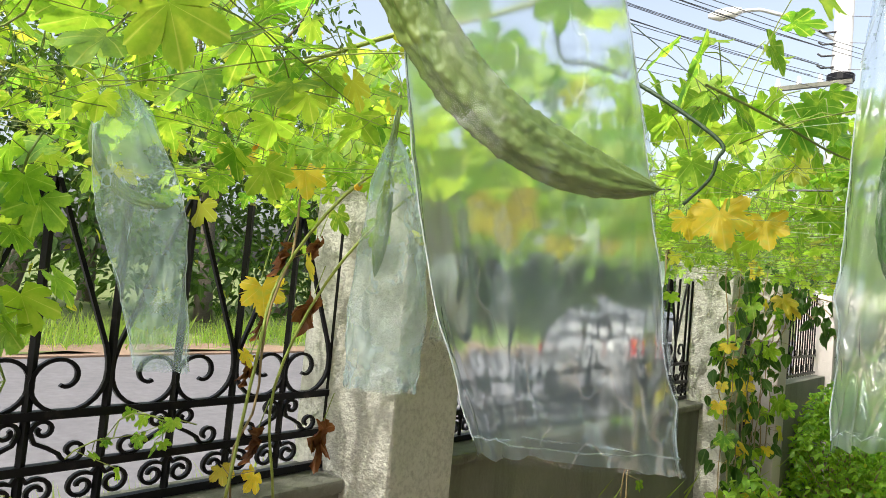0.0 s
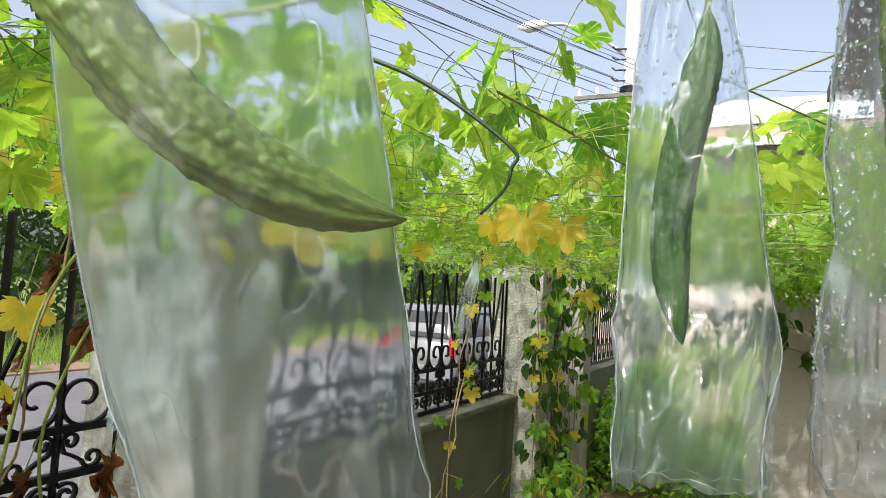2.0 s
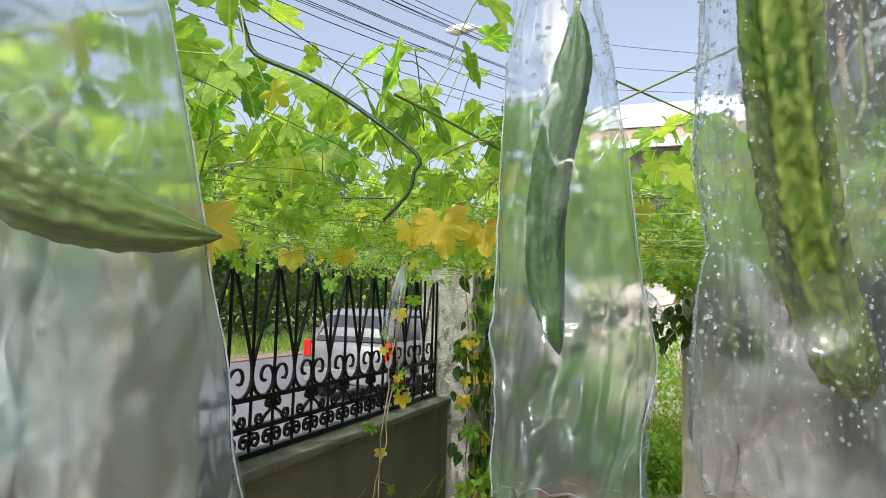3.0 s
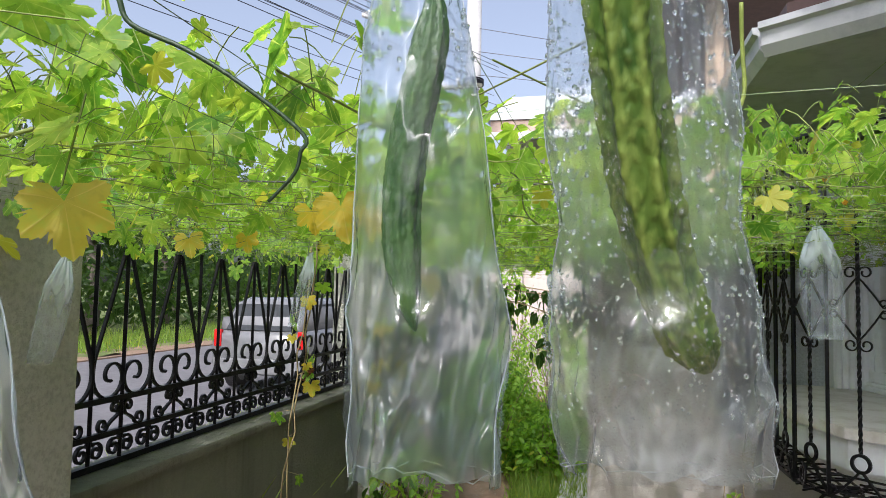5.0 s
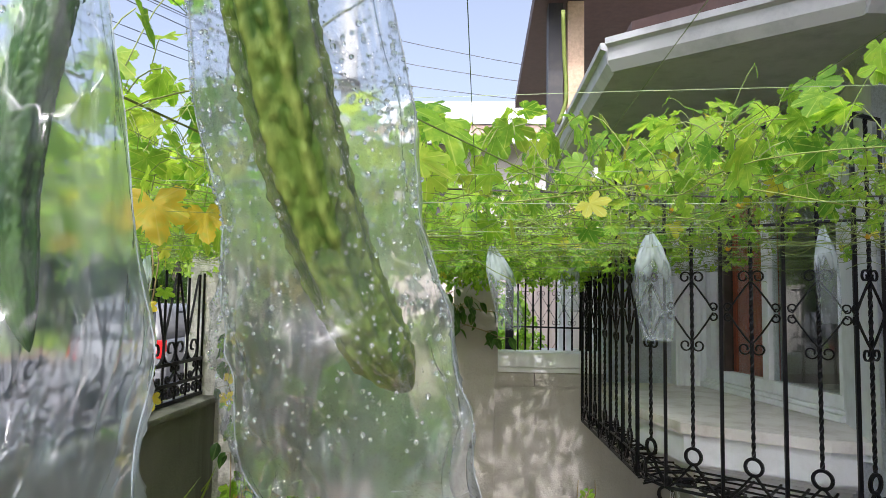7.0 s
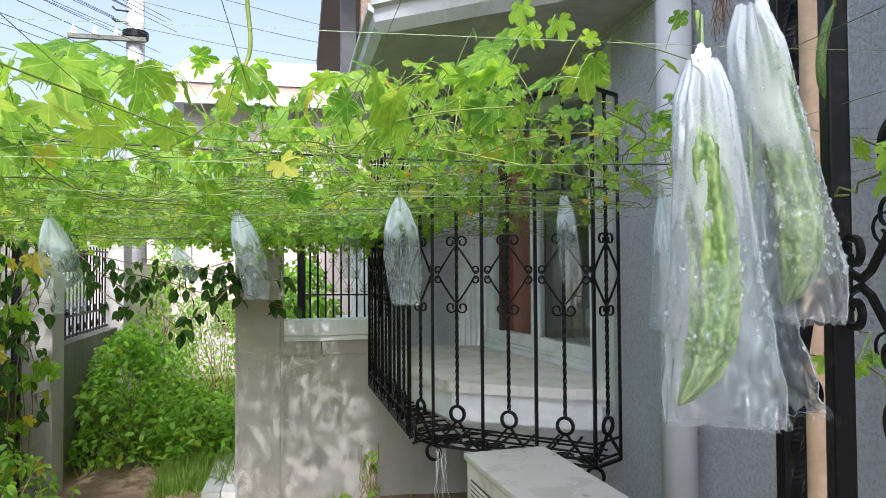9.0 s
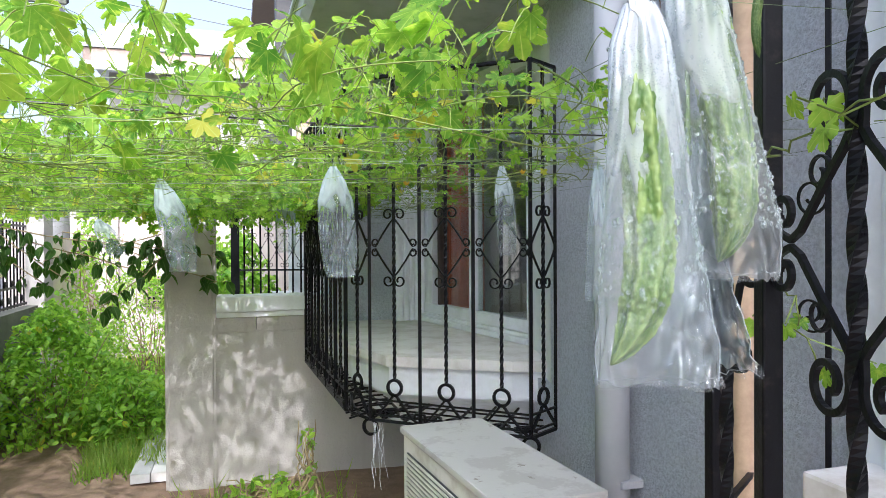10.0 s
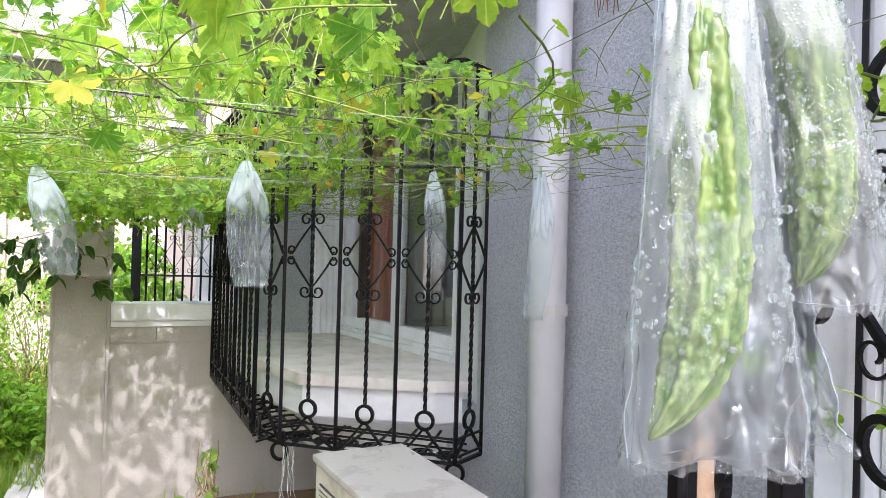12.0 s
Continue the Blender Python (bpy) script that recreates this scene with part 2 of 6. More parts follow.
DRY_LEAF = leaf_material("dried_leaf", (0.15, 0.055, 0.018), (0.09, 0.035, 0.015), (0.20, 0.085, 0.03), (0.22, 0.12, 0.06), 0.0)
SHRUB_LEAF = leaf_material("shrub_leaf", (0.36, 0.58, 0.07), (0.10, 0.26, 0.03), (0.28, 0.46, 0.05), (0.2, 0.3, 0.08), 0.02)
BROAD_LEAF = leaf_material("broad_dark_leaf", (0.05, 0.13, 0.02), (0.025, 0.075, 0.012), (0.07, 0.15, 0.03), (0.12, 0.2, 0.06), 0.0)
TREE_LEAF = leaf_material("tree_leaf", (0.055, 0.12, 0.016), (0.018, 0.05, 0.009), (0.07, 0.13, 0.02), (0.08, 0.14, 0.035), 0.02)
GRASS = leaf_material("grass_blade", (0.24, 0.42, 0.05), (0.13, 0.28, 0.03), (0.25, 0.3, 0.07), (0.25, 0.33, 0.08), 0.08)
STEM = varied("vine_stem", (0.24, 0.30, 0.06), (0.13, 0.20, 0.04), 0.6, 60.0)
DRY_STEM = varied("dry_stem", (0.34, 0.27, 0.14), (0.22, 0.16, 0.08), 0.8, 60.0)
DRY_FIBRE = varied("dry_fibre", (0.26, 0.15, 0.08), (0.16, 0.09, 0.05), 0.9, 60.0)
STRING = varied("nylon_string", (0.20, 0.28, 0.12), (0.10, 0.17, 0.06), 0.5, 50.0)
PETAL = varied("gourd_petal", (0.75, 0.48, 0.03), (0.7, 0.4, 0.02), 0.6, 50.0)
FILM = (film_material("polythene_film", 0.025, (0.70, 0.82, 0.90)), film_material("polythene_back", 0.10, (0.66, 0.80, 0.88), 0.55))
FILM_MILKY = (film_material("milky_polythene", 0.02, (0.66, 0.78, 0.86)), film_material("milky_back", 0.085, (0.60, 0.78, 0.86), 0.9, 0.8, 0.36))
FILM_MID = (film_material("hazy_polythene", 0.27, (0.66, 0.84, 0.90)), film_material("hazy_back", 0.20, (0.62, 0.80, 0.86)))
FILM_DEW = (film_material("dewy_polythene", 0.05, (0.80, 0.86, 0.90), 0.0, 0.3, 0.3, 1.0), film_material("dewy_back", 0.13, (0.74, 0.84, 0.90), 0.4, 0.3, 0.3, 0.7))
FILM_WET = (film_material("wet_polythene", 0.12, (0.82, 0.86, 0.90), 0.0, 0.06, 0.3, 0.8), film_material("wet_back", 0.07, (0.78, 0.84, 0.90), 0.3))
FILM_WHITE = (film_material("crumpled_polythene", 0.10, (0.76, 0.86, 0.92), crinkle=0.3), film_material("crumpled_back", 0.15, (0.74, 0.84, 0.90), crinkle=0.3))
FILM_EDGE = film_material("folded_polythene_edge", 0.5, (0.82, 0.88, 0.92))
GOURD = gourd_material("gourd_skin", (0.010, 0.042, 0.006), (0.024, 0.078, 0.011), (0.075, 0.155, 0.024))
GOURD_MID = gourd_material("mid_gourd_skin", (0.075, 0.125, 0.024), (0.125, 0.185, 0.042), (0.19, 0.255, 0.075))
GOURD_FRESH = gourd_material("fresh_gourd_skin", (0.035, 0.085, 0.012), (0.10, 0.17, 0.024), (0.25, 0.33, 0.075))
GOURD_PALE = gourd_material("pale_gourd_skin", (0.035, 0.085, 0.016), (0.10, 0.17, 0.036), (0.30, 0.38, 0.14))
GLASS = glass_material()
CURTAIN = painted("red_curtain", (0.66, 0.14, 0.07), (0.50, 0.09, 0.045), 0.8)


# ---- builders ----
ORIGIN = {}


def thing(name, at, label="", category="", group="", kind=""):
    """An empty at the base of a thing."""
    ob = new(name)
    ob.empty_display_size = 0.05
    ob.location = at
    ORIGIN[ob.name] = Vector(at)
    return tagged(ob, label, category, group, kind)


def mesh_of(name, bm, mat, smooth=True):
    me = bpy.data.meshes.new(name)
    bmesh.ops.recalc_face_normals(bm, faces=bm.faces[:]) if len(bm.faces) < 60000 else None
    bm.to_mesh(me)
    bm.free()
    if smooth:
        me.shade_smooth()
    me.materials.append(mat)
    return me


def part(name, what, mat, parent=None, label="", m=None, smooth=False, kind=""):
    """One mesh object in world metres, under a thing or a part; what: a bmesh or a shared mesh."""
    me = mesh_of(name, what, mat, smooth) if isinstance(what, bmesh.types.BMesh) else what
    ob = new(name, me)
    w = m or Matrix()
    if parent:
        ob.parent = parent
        ob.matrix_basis = Matrix.Translation(-ORIGIN.get(parent.name, Vector())) @ w
        ORIGIN[ob.name] = w.translation.copy()
    else:
        ob.matrix_basis = w
        ORIGIN[ob.name] = w.translation.copy()
    return tagged(ob, label, kind=kind)


def box(bm, x0, x1, y0, y1, z0, z1, bevel=0.0, m=None):
    vs = [bm.verts.new((x, y, z)) for z in (z0, z1) for x, y in ((x0, y0), (x1, y0), (x1, y1), (x0, y1))]
    fs = [bm.faces.new([vs[i] for i in f]) for f in ((3, 2, 1, 0), (4, 5, 6, 7), (0, 1, 5, 4), (1, 2, 6, 5), (2, 3, 7, 6), (3, 0, 4, 7))]
    if bevel:
        edges = list({e for f in fs for e in f.edges})
        got = bmesh.ops.bevel(bm, geom=edges, offset=bevel, segments=2, affect="EDGES", profile=0.6)
        vs = list({v for f in got["faces"] for v in f.verts} | {v for v in vs if v.is_valid})
    if m:
        bmesh.ops.transform(bm, matrix=m, verts=vs)
    return bm


def box_bm(*a, bevel=0.0):
    return box(bmesh.new(), *a, bevel=bevel)


def prism(bm, outline, z0, z1):
    """An upright prism over an outline of (x, y)."""
    a = [bm.verts.new((x, y, z0)) for x, y in outline]
    b = [bm.verts.new((x, y, z1)) for x, y in outline]
    n = len(a)
    bm.faces.new(a[::-1])
    bm.faces.new(b)
    for i in range(n):
        bm.faces.new((a[i], a[(i + 1) % n], b[(i + 1) % n], b[i]))
    return bm


def tube(bm, pts, r, n=6, twist=0.0, flat=1.0, cap=True):
    """A rod along points; r: a radius or one for each point; flat: its thickness against its width; twist: turns a metre."""
    pts = [Vector(p) for p in pts]
    rs = [r] * len(pts) if isinstance(r, (int, float)) else r
    up = Vector((0.3, 0.2, 0.93)).normalized()
    rings, gone = [], 0.0
    side = None
    for i, p in enumerate(pts):
        d = (pts[min(i + 1, len(pts) - 1)] - pts[max(i - 1, 0)])
        if d.length < 1e-9:
            d = Vector((0, 0, 1))
        d.normalize()
        if side is None:
            side = d.cross(up)
            if side.length < 0.2:
                side = d.cross(Vector((0, 1, 0)))
            side.normalize()
        else:
            side = (side - d * side.dot(d))
            side = side.normalized() if side.length > 1e-6 else d.orthogonal().normalized()
            gone += (p - pts[i - 1]).length
        other = d.cross(side)
        ring = []
        for k in range(n):
            a = 2 * math.pi * (k + 0.5) / n + gone * twist * 2 * math.pi
            ring.append(bm.verts.new(p + rs[i] * (math.cos(a) * side + flat * math.sin(a) * other)))
        rings.append(ring)
    for a, b in zip(rings, rings[1:]):
        for k in range(n):
            bm.faces.new((a[k], a[(k + 1) % n], b[(k + 1) % n], b[k]))
    if cap:
        bm.faces.new(rings[0][::-1])
        bm.faces.new(rings[-1])
    return bm


def tube_bm(*a, **k):
    return tube(bmesh.new(), *a, **k)


def strap(bm, pts, w, h):
    """A flat iron strap in the plane x = 0 along (y, z) points: w across the plane, h in it."""
    rings = []
    for i, (y, z) in enumerate(pts):
        y0, z0 = pts[max(i - 1, 0)]
        y1, z1 = pts[min(i + 1, len(pts) - 1)]
        l = math.hypot(y1 - y0, z1 - z0) or 1
        ny, nz = -(z1 - z0) / l * h / 2, (y1 - y0) / l * h / 2
        rings.append([bm.verts.new(v) for v in ((-w / 2, y + ny, z + nz), (w / 2, y + ny, z + nz), (w / 2, y - ny, z - nz), (-w / 2, y - ny, z - nz))])
    for a, b in zip(rings, rings[1:]):
        for k in range(4):
            bm.faces.new((a[k], a[(k + 1) % 4], b[(k + 1) % 4], b[k]))
    bm.faces.new(rings[0][::-1])
    bm.faces.new(rings[-1])
    return bm


def coil(cy, cz, a0, turns, r0, r1, n=26, wise=1):
    """A spiral about (cy, cz) from the angle a0 in degrees."""
    return [(cy + (r0 + (r1 - r0) * k / n) * math.cos(radians(a0) + wise * 2 * math.pi * turns * k / n),
             cz + (r0 + (r1 - r0) * k / n) * math.sin(radians(a0) + wise * 2 * math.pi * turns * k / n)) for k in range(n + 1)]


def flip(pts):
    return [(-y, z) for y, z in pts]


def joined(name, mat, base, places, parent=None, label="", kind="stuff"):
    """One mesh of many copies of a small base (vertices, faces, uv) at the given 4 x 4 places."""
    bv, bf, buv = base
    bv, n = np.array(bv, float), len(bv)
    ms = np.array([np.array(m) for m in places], float)
    vs = np.einsum("mij,vj->mvi", ms[:, :3, :3], bv) + ms[:, None, :3, 3]
    me = bpy.data.meshes.new(name)
    sizes = np.array([len(f) for f in bf])
    loops = np.concatenate([np.array(f) for f in bf])
    count = len(places)
    all_loops = (loops[None] + n * np.arange(count)[:, None]).ravel()
    me.vertices.add(count * n)
    me.vertices.foreach_set("co", vs.ravel())
    me.loops.add(len(all_loops))
    me.loops.foreach_set("vertex_index", all_loops)
    me.polygons.add(count * len(bf))
    starts = np.concatenate([[0], np.cumsum(np.tile(sizes, count))[:-1]])
    me.polygons.foreach_set("loop_start", starts)
    uv = me.uv_layers.new(name="UVMap")
    uv.data.foreach_set("uv", np.tile(np.array(buv)[loops], (count, 1)).ravel())
    me.update()
    me.validate()
    me.shade_smooth()
    me.materials.append(mat)
    return part(name, me, mat, parent, label, kind=kind)


def base_mesh(name, base, mat):
    bv, bf, buv = base
    me = bpy.data.meshes.new(name)
    me.from_pydata([tuple(v) for v in bv], [], [tuple(f) for f in bf])
    uv = me.uv_layers.new(name="UVMap")
    for l in me.loops:
        uv.data[l.index].uv = buv[l.vertex_index]
    me.shade_smooth()
    me.materials.append(mat)
    return me


def lobed_leaf(rng, rich=True, droop=0.25, sinus=0.52):
    """A palmate gourd leaf about one unit long from its stalk: vertices, faces, uv."""
    lobes = ((0, 1.04), (-50, 0.92), (50, 0.92), (-101, 0.68), (101, 0.68))
    rim = []
    for a, l in sorted(lobes):
        l *= rng.uniform(0.88, 1.1)
        a += rng.uniform(-4, 4)
        rim += [(a - 22, 0.64 * l), (a - 18, 0.84 * l), (a - 15, 0.82 * l), (a - 9, 0.95 * l), (a - 7, 0.92 * l), (a + rng.uniform(-2, 2), 1.01 * l),
                (a + 7, 0.92 * l), (a + 9, 0.95 * l), (a + 15, 0.82 * l), (a + 18, 0.84 * l), (a + 22, 0.64 * l)]
        rim.append((a + 25.5, sinus * rng.uniform(0.85, 1.15)))
    rim = [(-150, 0.34)] + rim + [(150, 0.34)]
    out = [(r * math.sin(radians(a)), r * math.cos(radians(a)) + 0.25) for a, r in rim]
    c = (0.0, 0.25)
    fold = rng.uniform(0.1, 0.35)

    def lift(x, y):
        return -droop * (y * y * 0.6 + x * x * 0.5) + fold * abs(x) * 0.5 + 0.05 * math.sin(7 * x) * math.cos(6 * y)

    vs, n = [(c[0], c[1], lift(*c))], len(out)
    if rich:
        mid = [(c[0] + (x - c[0]) * 0.55, c[1] + (y - c[1]) * 0.55) for x, y in out]
        vs += [(x, y, lift(x, y)) for x, y in mid] + [(x, y, lift(x, y)) for x, y in out]
        fs = [(0, 1 + i, 2 + i) for i in range(n - 1)] + [(1 + i, 1 + n + i, 2 + n + i, 2 + i) for i in range(n - 1)]
    else:
        vs += [(x, y, lift(x, y)) for x, y in out]
        fs = [(0, 1 + i, 2 + i) for i in range(n - 1)]
    uv = [(v[0], v[1] - 0.25) for v in vs]
    return vs, fs, uv


def oval_leaf(width=0.45, droop=0.2, fold=0.25):
    """A simple pointed leaf one unit long."""
    prof = ((0.0, 0.02), (0.18, 0.75), (0.42, 1.0), (0.7, 0.72), (0.88, 0.33), (1.0, 0.0))
    vs, fs = [], []
    for y, w in prof:
        for s in (-1, 0, 1):
            x = s * w * width / 2
            vs.append((x, y, -droop * y * y + fold * abs(x)))
    for i in range(len(prof) - 1):
        a = 3 * i
        fs += [(a, a + 1, a + 4, a + 3), (a + 1, a + 2, a + 5, a + 4)]
    return vs, fs, [(v[0] * 0.4, v[1]) for v in vs]


def blade():
    vs = [(-0.02, 0, 0), (0.02, 0, 0), (-0.016, 0.05, 0.5), (0.016, 0.05, 0.5), (0.0, 0.22, 1.0)]
    return vs, [(0, 1, 3, 2), (2, 3, 4)], [(v[0], v[2]) for v in vs]


def eased(pts, n=5):
    """A smooth line through the points."""
    ps = [Vector(p) for p in pts]
    ps = [2 * ps[0] - ps[1]] + ps + [2 * ps[-1] - ps[-2]]
    out = []
    for a, b, c, d in zip(ps, ps[1:], ps[2:], ps[3:]):
        for k in range(n):
            t = k / n
            out.append(0.5 * (2 * b + (c - a) * t + (2 * a - 5 * b + 4 * c - d) * t * t + (3 * b - a - 3 * c + d) * t ** 3))
    return out + [ps[-2]]


def turned(p, yaw, tilt, roll, size):
    return Matrix.LocRotScale(Vector(p), Euler((tilt, roll, yaw)), Vector((size,) * 3))


def drift(a, b, n, rng, wobble, sag=0.0):
    """A wandering line from a to b."""
    a, b = Vector(a), Vector(b)
    ph = [rng.uniform(0, 6.3) for _ in range(6)]
    out = []
    for i in range(n + 1):
        s = i / n
        w = wobble * min(1.0, 4 * s * (1 - s) + 0.15)
        o = Vector((math.sin(ph[0] + 5 * s) + 0.5 * math.sin(ph[1] + 13 * s), math.sin(ph[2] + 6 * s) + 0.5 * math.sin(ph[3] + 11 * s), 0.6 * math.sin(ph[4] + 8 * s)))
        out.append(a.lerp(b, s) + o * w - Vector((0, 0, sag * 4 * s * (1 - s))))
    return out



# ---- ground, road, walls ----
def ground_patch(name, x0, x1, y0, y1, z, mat, nx, ny, rough, label, seed):
    bm = bmesh.new()
    grid = []
    for j in range(ny + 1):
        row = []
        for i in range(nx + 1):
            x, y = x0 + (x1 - x0) * i / nx, y0 + (y1 - y0) * j / ny
            row.append(bm.verts.new((x, y, z + rough * noise.noise((x * 1.3 + seed, y * 1.3, 0)))))
        grid.append(row)
    for j in range(ny):
        for i in range(nx):
            bm.faces.new((grid[j][i], grid[j][i + 1], grid[j + 1][i + 1], grid[j + 1][i]))
    return tagged(part(name, bm, mat, smooth=True), label, "ground", kind="structure")


ground_patch("ground", -400, 400, -400, 400, -0.16, TURF, 8, 8, 0.0, "rough green turf reaching away from the yard", 1)
ground_patch("yard_soil", 0.0, 12.0, -8.0, 12.0, 0.0, SOIL, 60, 90, 0.03, "brown garden soil with sparse weeds", 2)
ground_patch("verge", -24.0, -9.6, -20.0, 60.0, 0.0, TURF, 40, 90, 0.12, "grassy verge across the road", 3)
bm = box_bm(-9.6, -0.9, -40, 80, -0.3, -0.02)
tagged(part("road", bm, ROAD), "pale worn concrete road", "road", kind="structure")
bm = box_bm(-0.9, 0.0, -40, 80, -0.3, 0.03)
tagged(part("pavement", bm, TURF), "grown-over strip between fence and road", "pavement", kind="structure")
bm = box_bm(-10.7, -9.4, -40, 80, -0.3, 0.012)
tagged(part("dirt_strip", bm, SOIL), "bare brown earth along the road's far edge", "ground", kind="structure")

BASE_Z = 1.05


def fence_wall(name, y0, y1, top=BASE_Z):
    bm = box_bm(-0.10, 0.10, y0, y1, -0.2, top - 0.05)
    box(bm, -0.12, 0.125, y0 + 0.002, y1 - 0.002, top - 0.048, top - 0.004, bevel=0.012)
    return tagged(part(name, bm, FENCE_WALL), "stained grey stucco low wall under the fence, coloured darker for shade", "wall", kind="structure")


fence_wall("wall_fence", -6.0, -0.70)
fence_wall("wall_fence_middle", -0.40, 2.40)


def pillar(name, x0, x1, y0, y1, top, mat, label):
    bm = box_bm(x0, x1, y0, y1, -0.2, top, bevel=0.012)
    return tagged(part(name, bm, mat), label, "pillar", kind="structure")


pillar("pillar_street", -0.14, 0.295, -0.70, -0.40, 2.02, PILLAR_STUCCO, "rough grey stucco fence pillar")
pillar("pillar_gate", -0.12, 0.26, 2.40, 2.74, 1.98, PILLAR_STUCCO, "grey stucco gate pillar overgrown by vines")
pillar("pillar_white", -0.12, 0.27, 3.60, 3.86, 1.95, WHITE_STUCCO, "pale sunlit stucco gate pillar")
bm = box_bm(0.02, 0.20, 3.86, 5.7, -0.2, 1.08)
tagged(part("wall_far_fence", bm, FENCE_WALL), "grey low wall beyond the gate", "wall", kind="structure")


# ---- wrought iron fence ----
P = 0.155
Z1, Z2, ZT = 1.285, 1.165, 1.83
bar_straight = mesh_of("bar", tube_bm([(0, 0, 1.06), (0, 0, ZT)], 0.0095, 4), IRON, False)
bar_top = mesh_of("bar", tube_bm([(0, 0, 1.06), (0, 0, ZT - 0.01)], 0.0095, 4), IRON, False)


def lyre():
    """The long diagonal that comes down from a point and curls into a scroll beside its bar."""
    cy, cz = 0.058, 1.365
    turn = []
    for k in range(34):
        s = k / 33
        a = radians(10 - 470 * s)
        r = 0.086 * (1 - s) ** 0.9 * (1 - 0.25 * s) + 0.014
        turn.append((cy + r * math.cos(a) * 0.92, cz + r * math.sin(a) * 0.95))
    pts = [(0.008, ZT - 0.012)] + [(0.008 + 0.132 * k / 6, ZT - 0.012 - (ZT - 1.45) * k / 6) for k in range(1, 7)] + [(0.147, 1.405)] + turn
    return pts


def small_cross():
    """Two scrolls joined by a leg, between the rails."""
    up = coil(0.034, Z1 - 0.034, -150, 1.2, 0.024, 0.008, 18, -1)
    low = coil(0.096, Z2 + 0.034, 190, 1.15, 0.028, 0.009, 18, 1)
    return up[::-1] + [(0.02, Z1 - 0.062), (0.045, Z2 + 0.045)] + low


def hook():
    return [(0.004, Z2 - 0.014)] + coil(0.034, Z2 - 0.052, 130, 1.35, 0.032, 0.009, 22, -1)


def both(pts, w=0.012, h=0.009):
    return mesh_of("scroll", strap(bmesh.new(), pts, w, h), IRON, False), mesh_of("scroll", strap(bmesh.new(), flip(pts), w, h), IRON, False)


LYRE, CROSS, HOOK = both(lyre()), both(small_cross()), both(hook())


def iron_fence(y0, y1, first_a, label, step=P):
    """A fence panel along y at x = 0. first_a: the place of one of the bars between the points."""
    f = thing("iron_fence", (0, (y0 + y1) / 2, BASE_Z), label, "fence", "street fence panels")
    for z, h in ((1.062, 0.011), (Z2, 0.010), (Z1, 0.010)):
        bm = box_bm(-0.011, 0.011, y0, y1, z - h, z + h)
        part("rail", bm, IRON, f)
    k0, k1 = math.ceil((y0 + 0.02 - first_a) / step), math.floor((y1 - 0.02 - first_a) / step)
    wide = Matrix.Diagonal((1, step / P, 1, 1))
    for k in range(k0, k1 + 1):
        y = first_a + k * step
        at = Matrix.Translation((0, y, 0)) @ wide
        part("bar", bar_straight if k % 2 == 0 else bar_top, IRON, f, m=at)
        for side in (0, 1):
            if not y0 < y + (0.05 if side == 0 else -0.05) < y1:
                continue
            part("hook", HOOK[side], IRON, f, m=at)
            if k % 2:
                if y0 < y + (0.15 if side == 0 else -0.15) < y1:
                    part("lyre", LYRE[side], IRON, f, m=Matrix.Translation((0.004 * (1 - 2 * side), y, 0)) @ wide)
                part("scroll", CROSS[side], IRON, f, m=at)
    for y in (y0 + 0.006, y1 - 0.006):
        part("end_bar", bar_straight, IRON, f, m=Matrix.Translation((0, y, 0)))
    return f


iron_fence(-0.38, 2.40, 0.0, "black wrought iron fence panel with scrolls and pointed bars")
iron_fence(-3.40, -0.69, -0.703, "black wrought iron fence panel with scrolls beside the pillar", 0.171)

# far panel beyond the gate, a closer pattern of straight bars
f = thing("far_fence", (0.1, 5.0, 1.08), "black iron bar fence on the far low wall", "fence", "street fence panels")
for z in (1.11, 1.28, 1.86):
    part("rail", box_bm(0.09, 0.11, 3.87, 5.69, z - 0.01, z + 0.01), IRON, f)
far_bar = mesh_of("bar", tube_bm([(0, 0, 1.09), (0, 0, 1.9)], 0.008, 4), IRON, False)
for k in range(18):
    part("bar", far_bar, IRON, f, m=Matrix.Translation((0.1, 3.92 + 0.1 * k, 0)))
    part("hook", HOOK[k % 2], IRON, f, m=Matrix.Translation((0.1, 3.92 + 0.1 * k, 0.05)))
    part("hook", HOOK[(k + 1) % 2], IRON, f, m=Matrix.Translation((0.1, 3.92 + 0.1 * k, 0.20)))

# street gate between the pillars
g = thing("street_gate", (0.05, 3.15, 0.05), "black iron gate with a solid lower sheet", "gate")
part("lower_sheet", box_bm(0.035, 0.05, 2.76, 3.58, 0.08, 1.02), DARK, g)
for y in (2.765, 3.56):
    part("stile", box_bm(0.02, 0.06, y, y + 0.04, 0.05, 1.9), IRON, g)
for z in (0.1, 1.02, 1.2, 1.88):
    part("gate_rail", box_bm(0.025, 0.055, 2.805, 3.56, z - 0.015, z + 0.015), IRON, g)
gate_bar = mesh_of("gate_bar", tube_bm([(0, 0, 1.02), (0, 0, 1.88)], 0.008, 4), IRON, False)
for k in range(7):
    part("gate_bar", gate_bar, IRON, g, m=Matrix.Translation((0.04, 2.86 + 0.105 * k, 0)))
    part("hook", HOOK[k % 2], IRON, g, m=Matrix.Translation((0.04, 2.86 + 0.105 * k, 0.06)))

